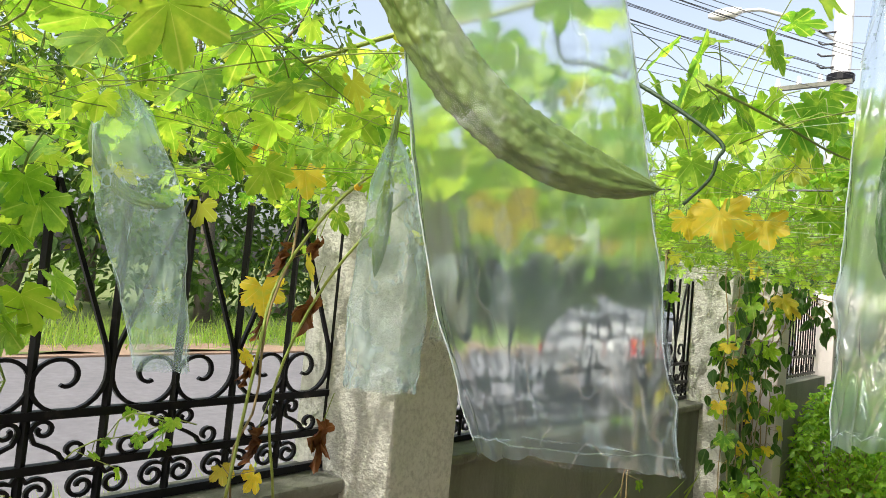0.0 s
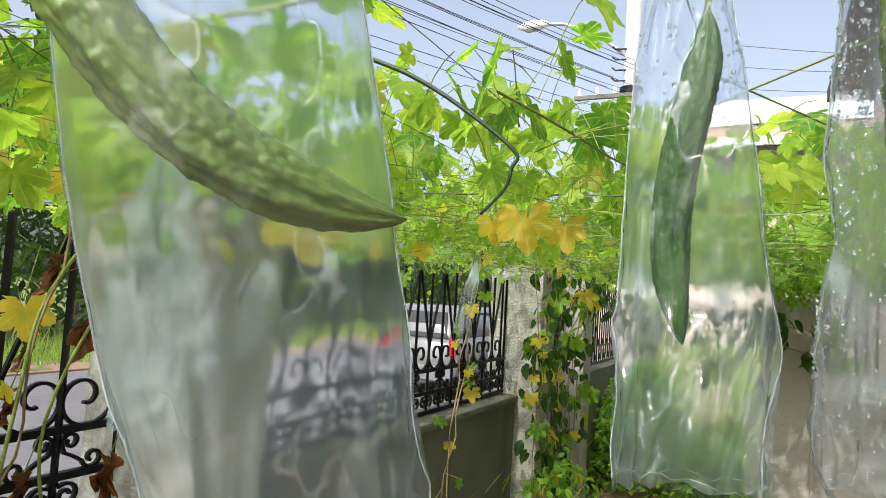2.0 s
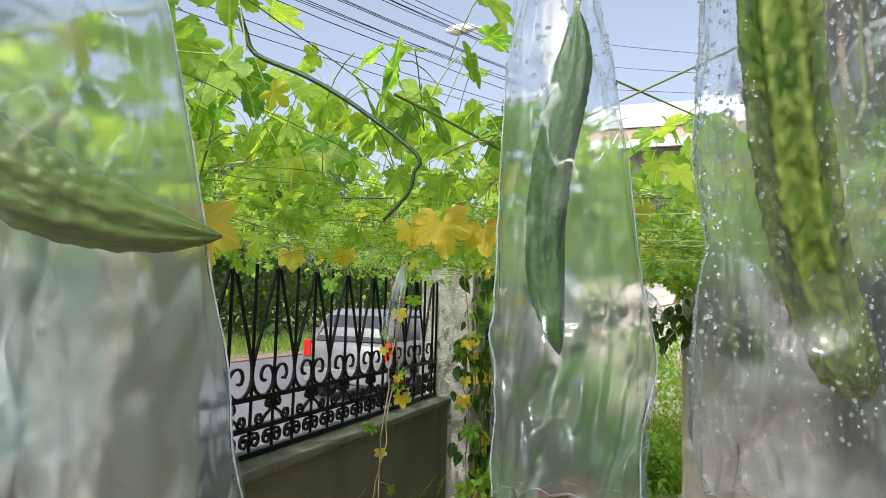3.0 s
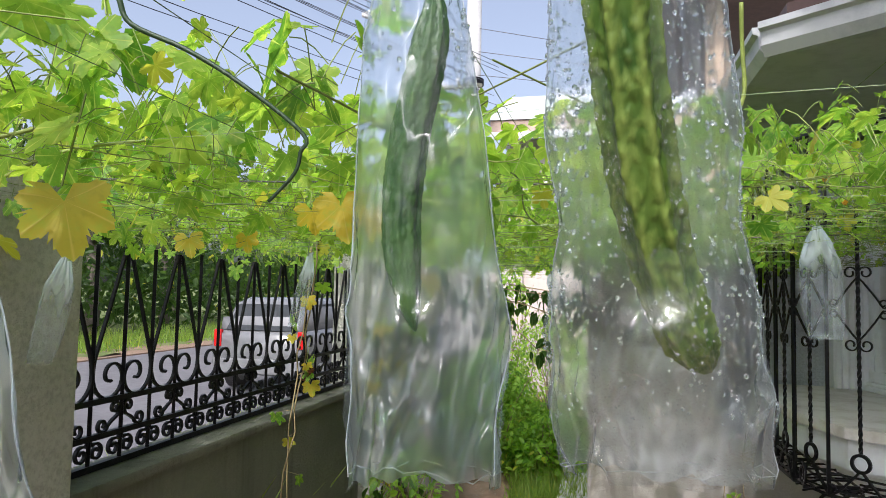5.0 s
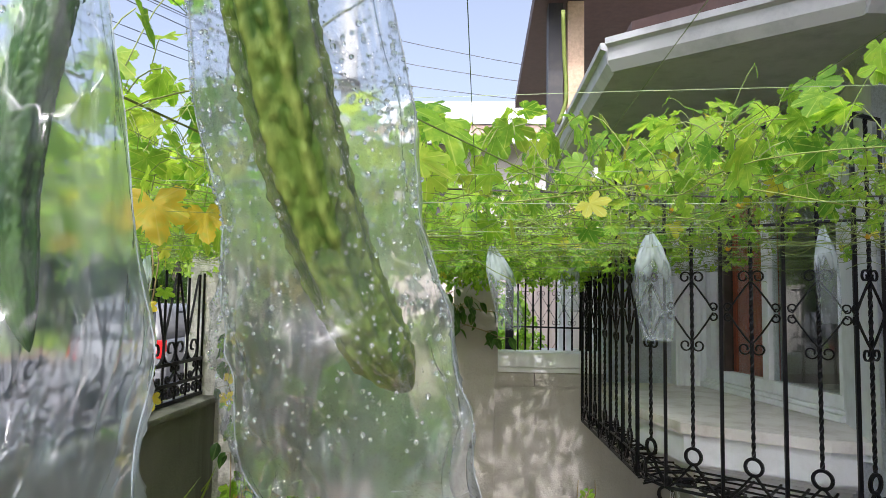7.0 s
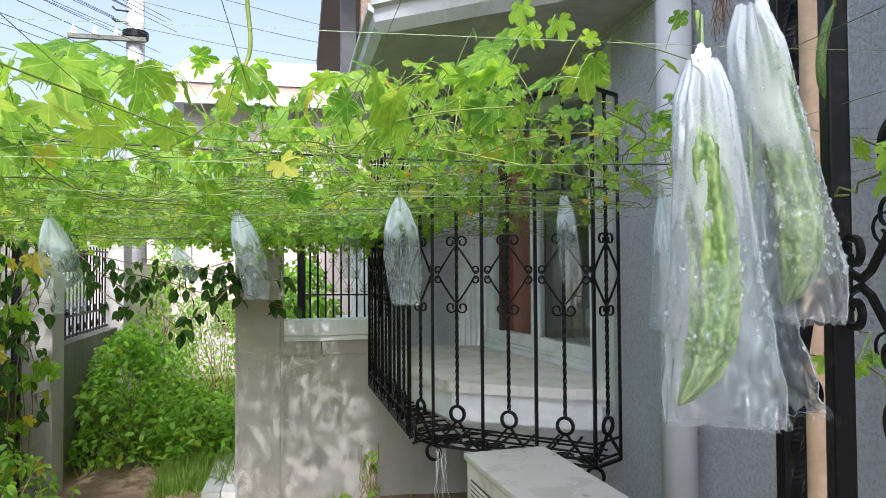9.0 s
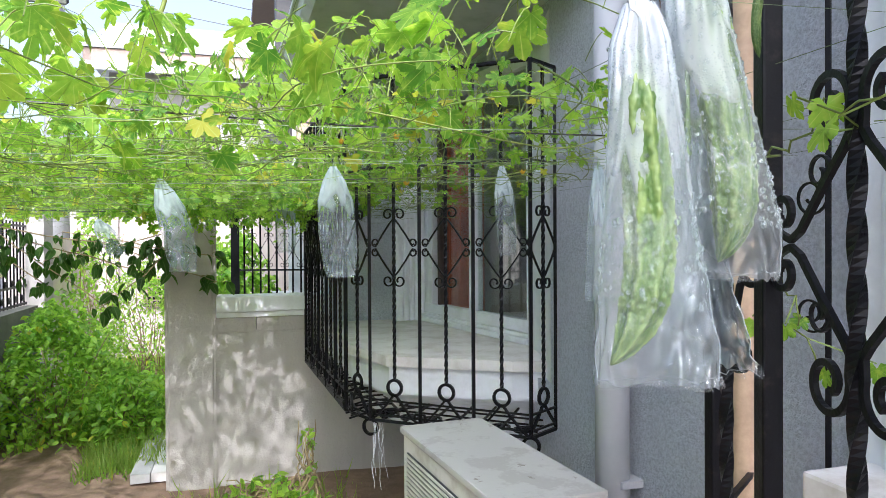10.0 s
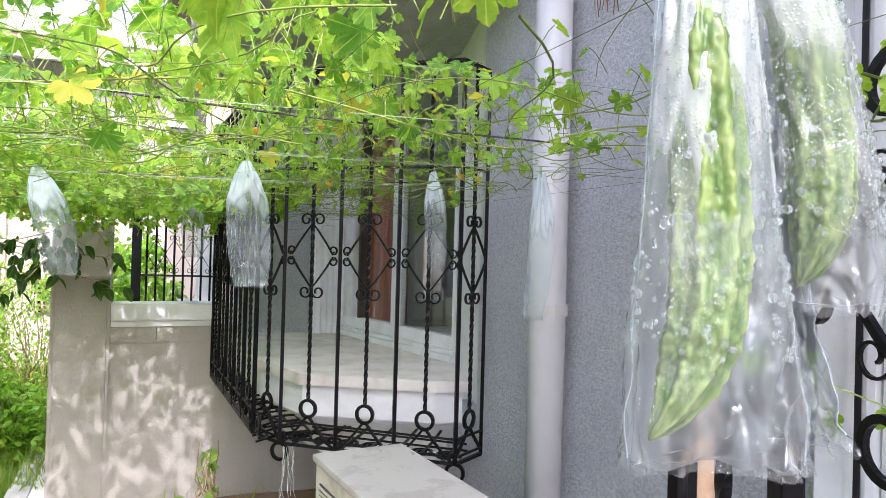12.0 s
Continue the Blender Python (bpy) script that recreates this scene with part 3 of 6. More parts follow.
# ---- the cross wall with its ledge and the terrace behind ----
WY = 3.07
bm = box_bm(1.932, 2.72, WY + 0.02, WY + 0.18, -0.1, 1.052)
box(bm, 1.932, 2.72, WY + 0.028, WY + 0.18, 1.052, 1.062)
box(bm, 1.932, 2.20, WY + 0.014, WY + 0.18, 1.062, 1.16, bevel=0.003)
box(bm, 2.206, 2.72, WY + 0.014, WY + 0.18, 1.062, 1.16, bevel=0.003)
tagged(part("wall_cross", bm, WHITE_STUCCO), "cream stucco low cross wall dappled by leaf shade", "wall", kind="structure")
bm = box_bm(1.937, 2.72, WY - 0.02, WY + 0.22, 1.20, 1.31, bevel=0.01)
box(bm, 1.937, 2.72, WY, WY + 0.2, 1.162, 1.198, bevel=0.004)
tagged(part("trim_ledge", bm, TRIM), "white painted coping on the cross wall", "ledge", kind="structure")
bm = box_bm(1.622, 1.917, WY, WY + 0.3, -0.1, 1.82, bevel=0.01)
tagged(part("pillar_cross", bm, WHITE_STUCCO), "cream stucco pillar dappled by leaf shade", "pillar", kind="structure")
bm = box_bm(1.917, 1.935, WY - 0.004, WY + 0.25, -0.1, 1.9)
box(bm, 1.604, 1.622, WY + 0.02, WY + 0.28, -0.1, 1.82)
tagged(part("trim_strip", bm, WHITE_STUCCO), "narrow cream edging strips on the pillar", "trim", kind="structure")
bm = box_bm(2.7205, 3.449, WY + 0.02, WY + 0.2, -0.1, 0.90)
tagged(part("wall_under_bay", bm, WHITE_STUCCO), "cream stucco wall below the overhanging bay", "wall", kind="structure")
bm = box_bm(2.72, 3.75, WY + 0.01, WY + 0.2, 0.901, 3.0)
tagged(part("wall_bay_end", bm, HOUSE_STUCCO), "shaded grey-white stucco end wall of the bay", "wall", kind="structure")

# ---- the house wall, with the bay's opening and window ----
HX = 3.45
for name, y0, y1, z0, z1 in (("wall_house", -0.72, 0.98, -0.2, 4.3), ("wall_behind_bay", 0.981, WY + 0.01, -0.2, 1.02), ("wall_over_bay", 0.981, WY + 0.01, 2.75, 3.2),
                             ("wall_near_end", -6.0, -2.401, -0.2, 4.3), ("wall_below_window", -2.4, -0.721, -0.2, 0.95), ("wall_over_window", -2.4, -0.721, 2.6, 4.3)):
    tagged(part(name, box_bm(HX, HX + 0.25, y0, y1, z0, z1), HOUSE_STUCCO), "pale grey rough stucco house wall", "wall", kind="structure")
bm = box_bm(HX + 0.25, 8.0, -6.0, 4.4, 3.0, 3.2)
tagged(part("ceiling", bm, TRIM), "white ceiling of the rooms inside", "ceiling", kind="structure")
bm = box_bm(7.8, 8.0, -6.0, 4.4, -0.2, 3.0)
box(bm, HX + 0.25, 7.8, 4.2, 4.4, -0.2, 3.0)
box(bm, HX + 0.25, 7.8, -6.0, -5.8, -0.2, 3.0)
tagged(part("wall_inner", bm, WHITE_STUCCO), "dim inner walls of the house", "wall", kind="structure")
bm = box_bm(HX + 0.25, 7.8, -5.8, 4.2, 0.9, 1.0)
tagged(part("floor", bm, LEDGE), "dim floor inside the house", "floor", kind="structure")

LEDGE_Z = 1.106


def sheet_outline(grow):
    """The bay's outline; grow moves its outer edges out."""
    return [(3.74, 1.03 - grow), (3.325 - 0.3 * grow, 1.13 - grow), (2.785 - 0.85 * grow, 1.48 - 0.6 * grow), (2.668 - grow, 1.95 - 0.3 * grow), (2.66 - grow, WY), (3.74, WY)]


bm = prism(bmesh.new(), sheet_outline(0.0), LEDGE_Z - 0.052, LEDGE_Z)
tagged(part("bay_ledge", bm, LEDGE), "wide dusty white window ledge of the bay", "ledge", kind="structure")
bm = prism(bmesh.new(), sheet_outline(-0.022), LEDGE_Z - 0.195, LEDGE_Z - 0.056)
for k in range(4):
    prism(bm, sheet_outline(-0.05 - 0.028 * k), LEDGE_Z - 0.215 - 0.022 * k, LEDGE_Z - 0.201 - 0.022 * k)
prism(bm, sheet_outline(-0.17), 0.70, LEDGE_Z - 0.284)
tagged(part("trim_bay", bm, TRIM), "stepped white moulding under the bay ledge", "moulding", kind="structure")

# the window stands a little askew at the back of the bay; s runs along it from its far end
WIN = Matrix.Translation((3.42, 2.95, 0)) @ Matrix.Rotation(radians(9.8), 4, "Z")
w = thing("sliding_window", (3.5, 2.3, LEDGE_Z), "white framed sliding window with a red curtain behind", "window", kind="structure")
for s0, s1, mat in ((-0.10, 0.045, TRIM), (0.05, 0.12, TRIM), (0.66, 0.725, TRIM), (1.325, 1.40, TRIM), (0.205, 0.232, FRAME_BROWN)):
    part("window_frame", box_bm(-0.02, 0.05, -s1, -s0, LEDGE_Z + 0.004, 2.74, bevel=0.006), mat, w, m=WIN)
for z0, z1, front in ((LEDGE_Z + 0.003, LEDGE_Z + 0.036, -0.075), (LEDGE_Z + 0.038, LEDGE_Z + 0.058, -0.05), (LEDGE_Z + 0.060, LEDGE_Z + 0.13, -0.026), (2.66, 2.74, -0.03)):
    part("window_rail", box_bm(front, 0.045, -1.40, 0.10, z0, z1, bevel=0.004), TRIM, w, m=WIN)
for s0, s1, back in ((0.12, 0.66, 0.030), (0.725, 1.325, 0.012)):
    ob = part("pane", box_bm(back, back + 0.006, -s1, -s0, LEDGE_Z + 0.13, 2.66), GLASS, w, m=WIN)
    ob.visible_shadow = False
bm = prism(bmesh.new(), [(HX + 0.002, 0.985), (3.625, 1.60), (3.70, 1.60), (3.70, 0.985)], 1.022, 2.748)
tagged(part("trim_reveal", bm, TRIM), "white slanting window reveal at the near end of the bay", "trim", kind="structure")
bm = box_bm(3.185, 3.405, 2.955, WY + 0.006, LEDGE_Z, 2.75, bevel=0.006)
for k in range(5):
    box(bm, 3.195 + 0.041 * k, 3.225 + 0.041 * k, 2.938, 2.957, LEDGE_Z, 2.75, bevel=0.009)
tagged(part("trim_pilaster", bm, TRIM), "white fluted pilaster beside the window", "trim", kind="structure")


def pleats(name, x, y0, y1, z0, z1, mat, label):
    bm = bmesh.new()
    n = 40
    rows = [[bm.verts.new((x + 0.03 * math.sin(i * 1.25) + 0.01 * math.sin(i * 2.9), y0 + (y1 - y0) * i / n, z)) for i in range(n + 1)] for z in (z0, z1)]
    for i in range(n):
        bm.faces.new((rows[0][i], rows[0][i + 1], rows[1][i + 1], rows[1][i]))
    ob = part(name, bm, mat, smooth=True)
    md = ob.modifiers.new("cloth", "SOLIDIFY")
    md.thickness = 0.004
    return tagged(ob, label, "curtain")


pleats("curtain", 0.075, -0.66, -0.22, 1.02, 2.6, CURTAIN, "rust-red curtain hanging behind the sliding window").matrix_basis = WIN

# ---- the bay's iron cage ----
C = [(2.545, WY - 0.02), (2.596, 1.56), (2.678, 1.348), (3.278, 0.823), (HX - 0.004, 0.925)]
CB, CT = 0.83, 2.46
plain_bar = mesh_of("bar", tube_bm([(0, 0, CB), (0, 0, CT)], 0.0105, 4), IRON, False)
n_tw = 70
twisted_bar = mesh_of("twisted_bar", tube_bm([(0, 0, 1.035 + (CT - 1.035) * k / n_tw) for k in range(n_tw + 1)], 0.0095, 4, twist=7.0), IRON, False)


def ring_mesh(r=0.036, t=0.0065):
    bm = bmesh.new()
    pts = [(r * math.cos(2 * math.pi * k / 24), r * math.sin(2 * math.pi * k / 24)) for k in range(25)]
    return strap(bm, pts, 0.012, 2 * t)


RING = mesh_of("ring", ring_mesh(), IRON, False)
NODE_Z = 1.652


def x_arm(h=0.15, w=0.129):
    """A diagonal from a node on the plain bar up to the twisted bar, with a curl at each end; y = 0 is the twisted bar."""
    top = coil(0.031, h + 0.006, 200, 1.15, 0.029, 0.012, 24, -1)
    out = coil(w - 0.030, 0.024, -60, 1.05, 0.019, 0.009, 20, 1)
    return flip(top)[::-1] + [(0.0, h - 0.012), (0.022, h * 0.76), (w * 0.5, h * 0.38), (w - 0.030, 0.005)] + out


def mirrored(pts):
    return [(y, -z) for y, z in pts]


XARM = []
for a in (x_arm(), flip(x_arm()), mirrored(x_arm()), flip(mirrored(x_arm()))):
    XARM.append(mesh_of("scroll", strap(bmesh.new(), a, 0.009, 0.0058), IRON, False))


def leg(side):
    pts = [(0.006, -0.036), (0.045, -0.085), (0.095, -0.140), (0.118, -0.155)] + coil(0.118, -0.130, -90, 0.9, 0.024, 0.010, 14, 1)
    return mesh_of("leg", strap(bmesh.new(), pts if side else flip(pts), 0.012, 0.009), IRON, False)


LEG = (leg(0), leg(1))
cage = thing("window_cage", (2.7, 1.3, CB), "black wrought iron cage round the bay window", "window grille")


def cage_run(a, b, count, first_twisted, ends=(True, True)):
    """Bars from a to b, plain and twisted in turn."""
    a, b = Vector((*a, 0)), Vector((*b, 0))
    turn = Matrix.Rotation(math.atan2(-(b - a).x, (b - a).y), 4, "Z")
    for i in range(count + 1):
        if (i == 0 and not ends[0]) or (i == count and not ends[1]):
            continue
        p = a.lerp(b, i / count)
        at = Matrix.Translation(p) @ turn
        if (i % 2 == 0) == first_twisted:
            part("twisted_bar", twisted_bar, IRON, cage, m=at)
            part("ring", RING, IRON, cage, m=at @ Matrix.Translation((0, 0, 0.992)))
            for s in LEG:
                part("leg", s, IRON, cage, m=at @ Matrix.Translation((0, 0, 0.992)))
            for s in XARM:
                part("scroll", s, IRON, cage, m=at @ Matrix.Translation((0, 0, NODE_Z)))
        else:
            part("bar", plain_bar, IRON, cage, m=at)


cage_run(C[0], C[1], 10, False)
cage_run(C[1], C[2], 2, False, (False, False))
cage_run(C[2], C[3], 6, False)
cage_run(C[3], C[4], 2, False, (False, True))
for a, b in zip(C, C[1:]):
    for z, r in ((CB, 0.010), (CB + 0.026, 0.006), (CB + 0.098, 0.0065), (2.03, 0.0065), (CT, 0.01)):
        part("rail", tube_bm([(*a, z), (*b, z)], r, 4), IRON, cage)
# the basket below: crossbars, long bars and scrolls between the rail and the wall
for k in range(9):
    y = 1.45 + 0.18 * k
    if y < WY - 0.1:
        part("floor_bar", tube_bm([(2.60, y, CB), (HX - 0.14, y, CB + 0.03)], 0.007, 4), IRON, cage)
for k in range(15):
    y = 1.40 + 0.105 * k
    part("floor_bar", tube_bm([(2.585, y, CB), (2.70, y + 0.03, CB + 0.02), (2.82, y, CB + 0.03)], 0.0065, 4), IRON, cage)
for k in range(4):
    x = 2.64 + 0.065 * k
    part("floor_bar", tube_bm([(x, 1.40, CB + 0.012), (x, WY - 0.04, CB + 0.012)], 0.0065, 4), IRON, cage)
BIG_COIL = mesh_of("scroll", strap(bmesh.new(), coil(0, 0, 90, 1.6, 0.055, 0.018, 26, 1), 0.010, 0.008), IRON, False)
for k in range(8):
    part("floor_scroll", BIG_COIL, IRON, cage, m=Matrix.Translation((2.60, 1.45 + 0.2 * k, CB + 0.06)))
run = Vector((C[3][0] - C[2][0], C[3][1] - C[2][1], 0))
TURN = Matrix.Rotation(math.atan2(-run.x, run.y), 4, "Z")
for k in range(7):
    p = Vector((*C[2], CB)) + run * ((k + 0.5) / 7)
    inward = Vector((-run.y, run.x, 0)).normalized() * 0.10
    part("floor_scroll", BIG_COIL, IRON, cage, m=Matrix.Translation(p + inward + Vector((0, 0, 0.004))) @ TURN @ Matrix.Rotation(radians(90), 4, "Y"))
    part("floor_bar", tube_bm([p, p + inward * 2.2 + Vector((0, 0, 0.01)), p + inward * 3.6 + Vector((0, 0, 0.03))], 0.0065, 4), IRON, cage)
for k in (1, 2, 3):
    part("floor_bar", tube_bm([Vector((*C[2], CB)) + inward * k, Vector((*C[3], CB)) + inward * k], 0.0065, 4), IRON, cage)
for p in (C[2], C[3]):
    part("drop_scroll", RING, IRON, cage, m=Matrix.Translation((*p, CB - 0.035)) @ TURN)

ROOF_BROWN = plain_noise("brown_roof_paint", (0.10, 0.055, 0.045), (0.065, 0.035, 0.03), 14.0, 0.6, 0.3, 0.005)

# ---- the roof over the bay, with its gutter ----
EZ = 2.81
EAVE = [(HX + 0.3, 0.66), (3.25, 0.62), (2.47, 1.22), (2.45, 3.6)]
GUTTER_GREY = painted("weathered_gutter", (0.44, 0.45, 0.47), (0.30, 0.31, 0.33), 0.5, 0.2)
roof = thing("bay_roof", (2.9, 2.0, EZ), "small roof over the bay with a white gutter", "roof", kind="structure")
bm = prism(bmesh.new(), EAVE + [(HX + 0.3, 3.6)], EZ - 0.03, EZ)
part("soffit", bm, GUTTER_GREY, roof)
bm = bmesh.new()
for a, b in zip(EAVE, EAVE[1:]):
    a, b = Vector((*a, 0)), Vector((*b, 0))
    d = (b - a).normalized()
    nrm = Vector((-d.y, d.x, 0))
    if nrm.x > 0 and abs(nrm.x) > abs(nrm.y):
        nrm = -nrm
    if nrm.y > 0.2:
        nrm = -nrm
    prof = ((0.0, -0.04), (0.05, -0.045), (0.085, 0.0), (0.09, 0.06), (0.115, 0.07), (0.115, 0.10), (0.0, 0.10))
    ra = [bm.verts.new(a + nrm * o + Vector((0, 0, EZ + h)) - d * 0.0) for o, h in prof]
    rb = [bm.verts.new(b + nrm * o + Vector((0, 0, EZ + h)) + d * 0.045) for o, h in prof]
    for i in range(len(prof)):
        j = (i + 1) % len(prof)
        bm.faces.new((ra[i], ra[j], rb[j], rb[i]))
    bm.faces.new(ra[::-1])
    bm.faces.new(rb)
part("gutter", bm, GUTTER_GREY, roof, "weathered grey-white gutter")
bm = prism(bmesh.new(), [(HX + 0.3, 0.71), (3.27, 0.67), (2.51, 1.26), (2.49, 3.58), (HX + 0.3, 3.58)], EZ + 0.104, EZ + 0.22)
part("roof_sheet", bm, ROOF_BROWN, roof)

# unseen eave, added and sized to shade the house wall and air conditioner
mr = thing("shade_eave", (4.0, -2.5, 4.3), "upper wall and broad eave with a white fascia, added out of view for shade", "roof", kind="structure")
part("wall", box_bm(HX + 0.02, HX + 0.25, -6.0, -1.5, 4.302, 5.6), HOUSE_STUCCO, mr)
part("soffit", box_bm(2.50, 8.2, -6.5, -1.3, 5.61, 5.67), TRIM, mr)
part("fascia", box_bm(2.44, 2.495, -6.5, -1.3, 5.58, 5.76, bevel=0.01), TRIM, mr)
part("roof_sheet", box_bm(2.48, 8.2, -6.5, -1.3, 5.674, 5.80), SLAB, mr)

# ---- frayed string below the cage ----
rng = random.Random(31)
fs = thing("frayed_string", (2.70, 1.31, CB - 0.02), "frayed white string hanging below the window cage", "string")
for k in range(7):
    a = Vector((2.70 + rng.uniform(-0.02, 0.03), 1.31 + rng.uniform(-0.02, 0.02), CB - 0.008))
    part("strand", tube_bm(drift(a, a + Vector((rng.uniform(-0.02, 0.03), 0, -rng.uniform(0.12, 0.32))), 7, rng, 0.008), 0.0012, 4), TRIM, fs)

# ---- downpipe ----
d = thing("downpipe", (3.36, 0.312, 0.0), "grey plastic downpipe with a taped joint on the stucco wall", "pipe")
part("pipe", tube_bm([(3.365, 0.312, -0.05), (3.365, 0.312, 3.0)], 0.062, 20), PIPE, d, smooth=True)
part("joint", tube_bm([(3.365, 0.312, 1.475), (3.365, 0.312, 1.515)], 0.069, 20), SLAB, d)
for z in (0.8,):
    part("bracket", box_bm(3.36, 3.445, 0.237, 0.387, z, z + 0.025), PIPE, d)

rng = random.Random(32)
straw = thing("dry_straw", (3.400, 0.10, 2.401), "bundle of dry brown vine fibres caught beside the downpipe", "dry vine")
for k in range(14):
    a = Vector((3.400 + rng.uniform(-0.02, 0.03), 0.10 + rng.uniform(-0.025, 0.025), 2.508 + 0.15))
    part("fibre", tube_bm(drift(a, a + Vector((rng.uniform(-0.02, 0.02), rng.uniform(-0.02, 0.02), -rng.uniform(0.16, 0.26))), 8, rng, 0.01), 0.0016, 4), DRY_FIBRE, straw)

# ---- air conditioner outdoor unit ----
ac = thing("air_conditioner", (2.84, 0.2, 0.30), "aged cream outdoor air conditioner unit with peeling top", "air conditioner")
part("casing", box_bm(2.675, 2.995, -0.235, 0.615, 0.36, 0.955, bevel=0.012), AC_PAINT, ac)
part("top_panel", box_bm(2.665, 3.005, -0.245, 0.625, 0.945, 0.972, bevel=0.008), AC_TOP, ac, "scuffed cream lid with peeling paint")
slat = mesh_of("slat", box_bm(2.664, 2.672, 0.02, 0.56, 0, 0.008), AC_PAINT, False)
for k in range(26):
    part("slat", slat, AC_PAINT, ac, m=Matrix.Translation((0, 0, 0.44 + 0.0175 * k)))
# dark sheet on the closed casing, in place of shade between the slats
part("vent_backing", box_bm(2.669, 2.674, 0.03, 0.55, 0.44, 0.89), DARK, ac)
for y in (-0.15, 0.53):
    part("foot", box_bm(2.67, 3.0, y, y + 0.06, 0.30, 0.362), IRON, ac)
bm = box_bm(2.6, 3.1, -0.35, 0.72, -0.05, 0.30, bevel=0.01)
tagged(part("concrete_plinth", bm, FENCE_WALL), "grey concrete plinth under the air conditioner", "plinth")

ac.rotation_euler[2] = radians(4.3)
ac.location.x += 0.03
ac.location.y += 0.072

# ---- step slab by the cross wall pillar ----
sl = thing("step_slab", (1.45, 3.8, 0.0), "grey tiled step slab beside the pillar", "step")
for k in range(3):
    part("tile", box_bm(1.36, 1.49, 3.22 + 0.4 * k, 3.61 + 0.4 * k, 0.02, 0.085, bevel=0.004), SLAB, sl)
    part("tile", box_bm(1.495, 1.62, 3.22 + 0.4 * k, 3.61 + 0.4 * k, 0.02, 0.085, bevel=0.004), LEDGE, sl)

# ---- the iron gate leaf by the house ----
GP = Vector((2.684, -1.168, 0))
gl = thing("garden_gate", (2.684, -1.168, 0.05), "black wrought iron gate panel with twisted bars and scrolls", "gate")
twist_long = mesh_of("twisted_bar", tube_bm([(0, 0, 0.2 + 0.008 * k) for k in range(310)], 0.0094, 4, twist=4.2), IRON, False)


def gate_arm(h, w):
    """A scroll from the node beside the post to the twisted bar at y = 0, curled at both ends."""
    big = min(1.0, w / 0.13)
    top = coil(0.046 * big, h + 0.014, 200, 1.2, 0.037 * big, 0.012, 30, -1)
    out = coil(w - 0.030, 0.034, -75, 1.2, 0.024, 0.009, 24, 1)
    return top[::-1] + [(0.010, h - 0.02), (0.020, h * 0.74), (w * 0.36, h * 0.44), (w * 0.60, 0.014), (w - 0.045, 0.004)] + out


def arm_meshes(h, w):
    shapes = (gate_arm(h, w), flip(gate_arm(h, w)), mirrored(gate_arm(h, w)), flip(mirrored(gate_arm(h, w))))
    return [mesh_of("scroll", strap(bmesh.new(), a, 0.0065, 0.0078), IRON, False) for a in shapes]


STREETWARD = Matrix.Translation(GP) @ Matrix.Rotation(radians(-15.0), 4, "Z")
INWARD = Matrix.Translation(GP) @ Matrix.Rotation(radians(-7.5), 4, "Z")
tendril = coil(0.062, 0.075, 200, 1.2, 0.022, 0.006, 24, -1)
TENDRIL = [mesh_of("tendril", strap(bmesh.new(), a, 0.004, 0.0028), IRON, False) for a in (tendril, mirrored(tendril))]
at = STREETWARD @ Matrix.Translation((0, -0.166, 0))
part("twisted_bar", twist_long, IRON, gl, m=at)
for z in (1.67, 0.85, 2.42):
    for a in arm_meshes(0.130, 0.160):
        part("scroll", a, IRON, gl, m=at @ Matrix.Translation((0, 0, z)))
    for a in TENDRIL:
        part("tendril", a, IRON, gl, m=at @ Matrix.Translation((0, 0, z)))
at = INWARD @ Matrix.Translation((0, 0.088, 0))
part("twisted_bar", twist_long, IRON, gl, m=at)
for z in (1.67, 0.85, 2.42):
    for a in arm_meshes(0.130, 0.085)[1::2]:
        part("scroll", a, IRON, gl, m=at @ Matrix.Translation((0, 0, z)))
for y in (0.0, -0.332):
    part("post", box_bm(-0.0125, 0.0125, y - 0.0125, y + 0.0125, 0.02, 2.7, bevel=0.003), IRON, gl, "square iron post", STREETWARD)
for z in (0.22, 2.66):
    part("rail", box_bm(-0.010, 0.010, -0.3195, -0.0125, z - 0.012, z + 0.012), IRON, gl, m=STREETWARD)
    part("rail", box_bm(-0.010, 0.010, 0.0125, 0.22, z - 0.012, z + 0.012), IRON, gl, m=INWARD)

# the closed leaf seen edge on, its stile and the bamboo pole beside it
g2 = thing("folded_gate", (2.95, -0.72, 0.1), "black iron gate leaf folded against the wall", "gate")
for x, y, r in ((2.925, -0.772, 0.012), (2.948, -0.752, 0.009), (2.972, -0.745, 0.012)):
    part("stile", box_bm(x - r, x + r, y - r, y + r, 0.1, 2.7, bevel=0.003), IRON, g2)
for z in (0.3, 1.15, 1.9, 2.6):
    part("rail", tube_bm([(2.935, -0.765, z), (3.3, -0.5, z)], 0.008, 4), IRON, g2)

bp = [(3.173 + 0.004 * math.sin(k), -0.573, 0.0 + 0.13 * k) for k in range(22)]
bmb = tube_bm(bp, [0.027 + (0.003 if k % 3 == 0 else 0.0) for k in range(22)], 14)
tagged(part("bamboo_pole", bmb, WOOD, smooth=True), "pale peeling wooden pole standing beside the gate", "pole")

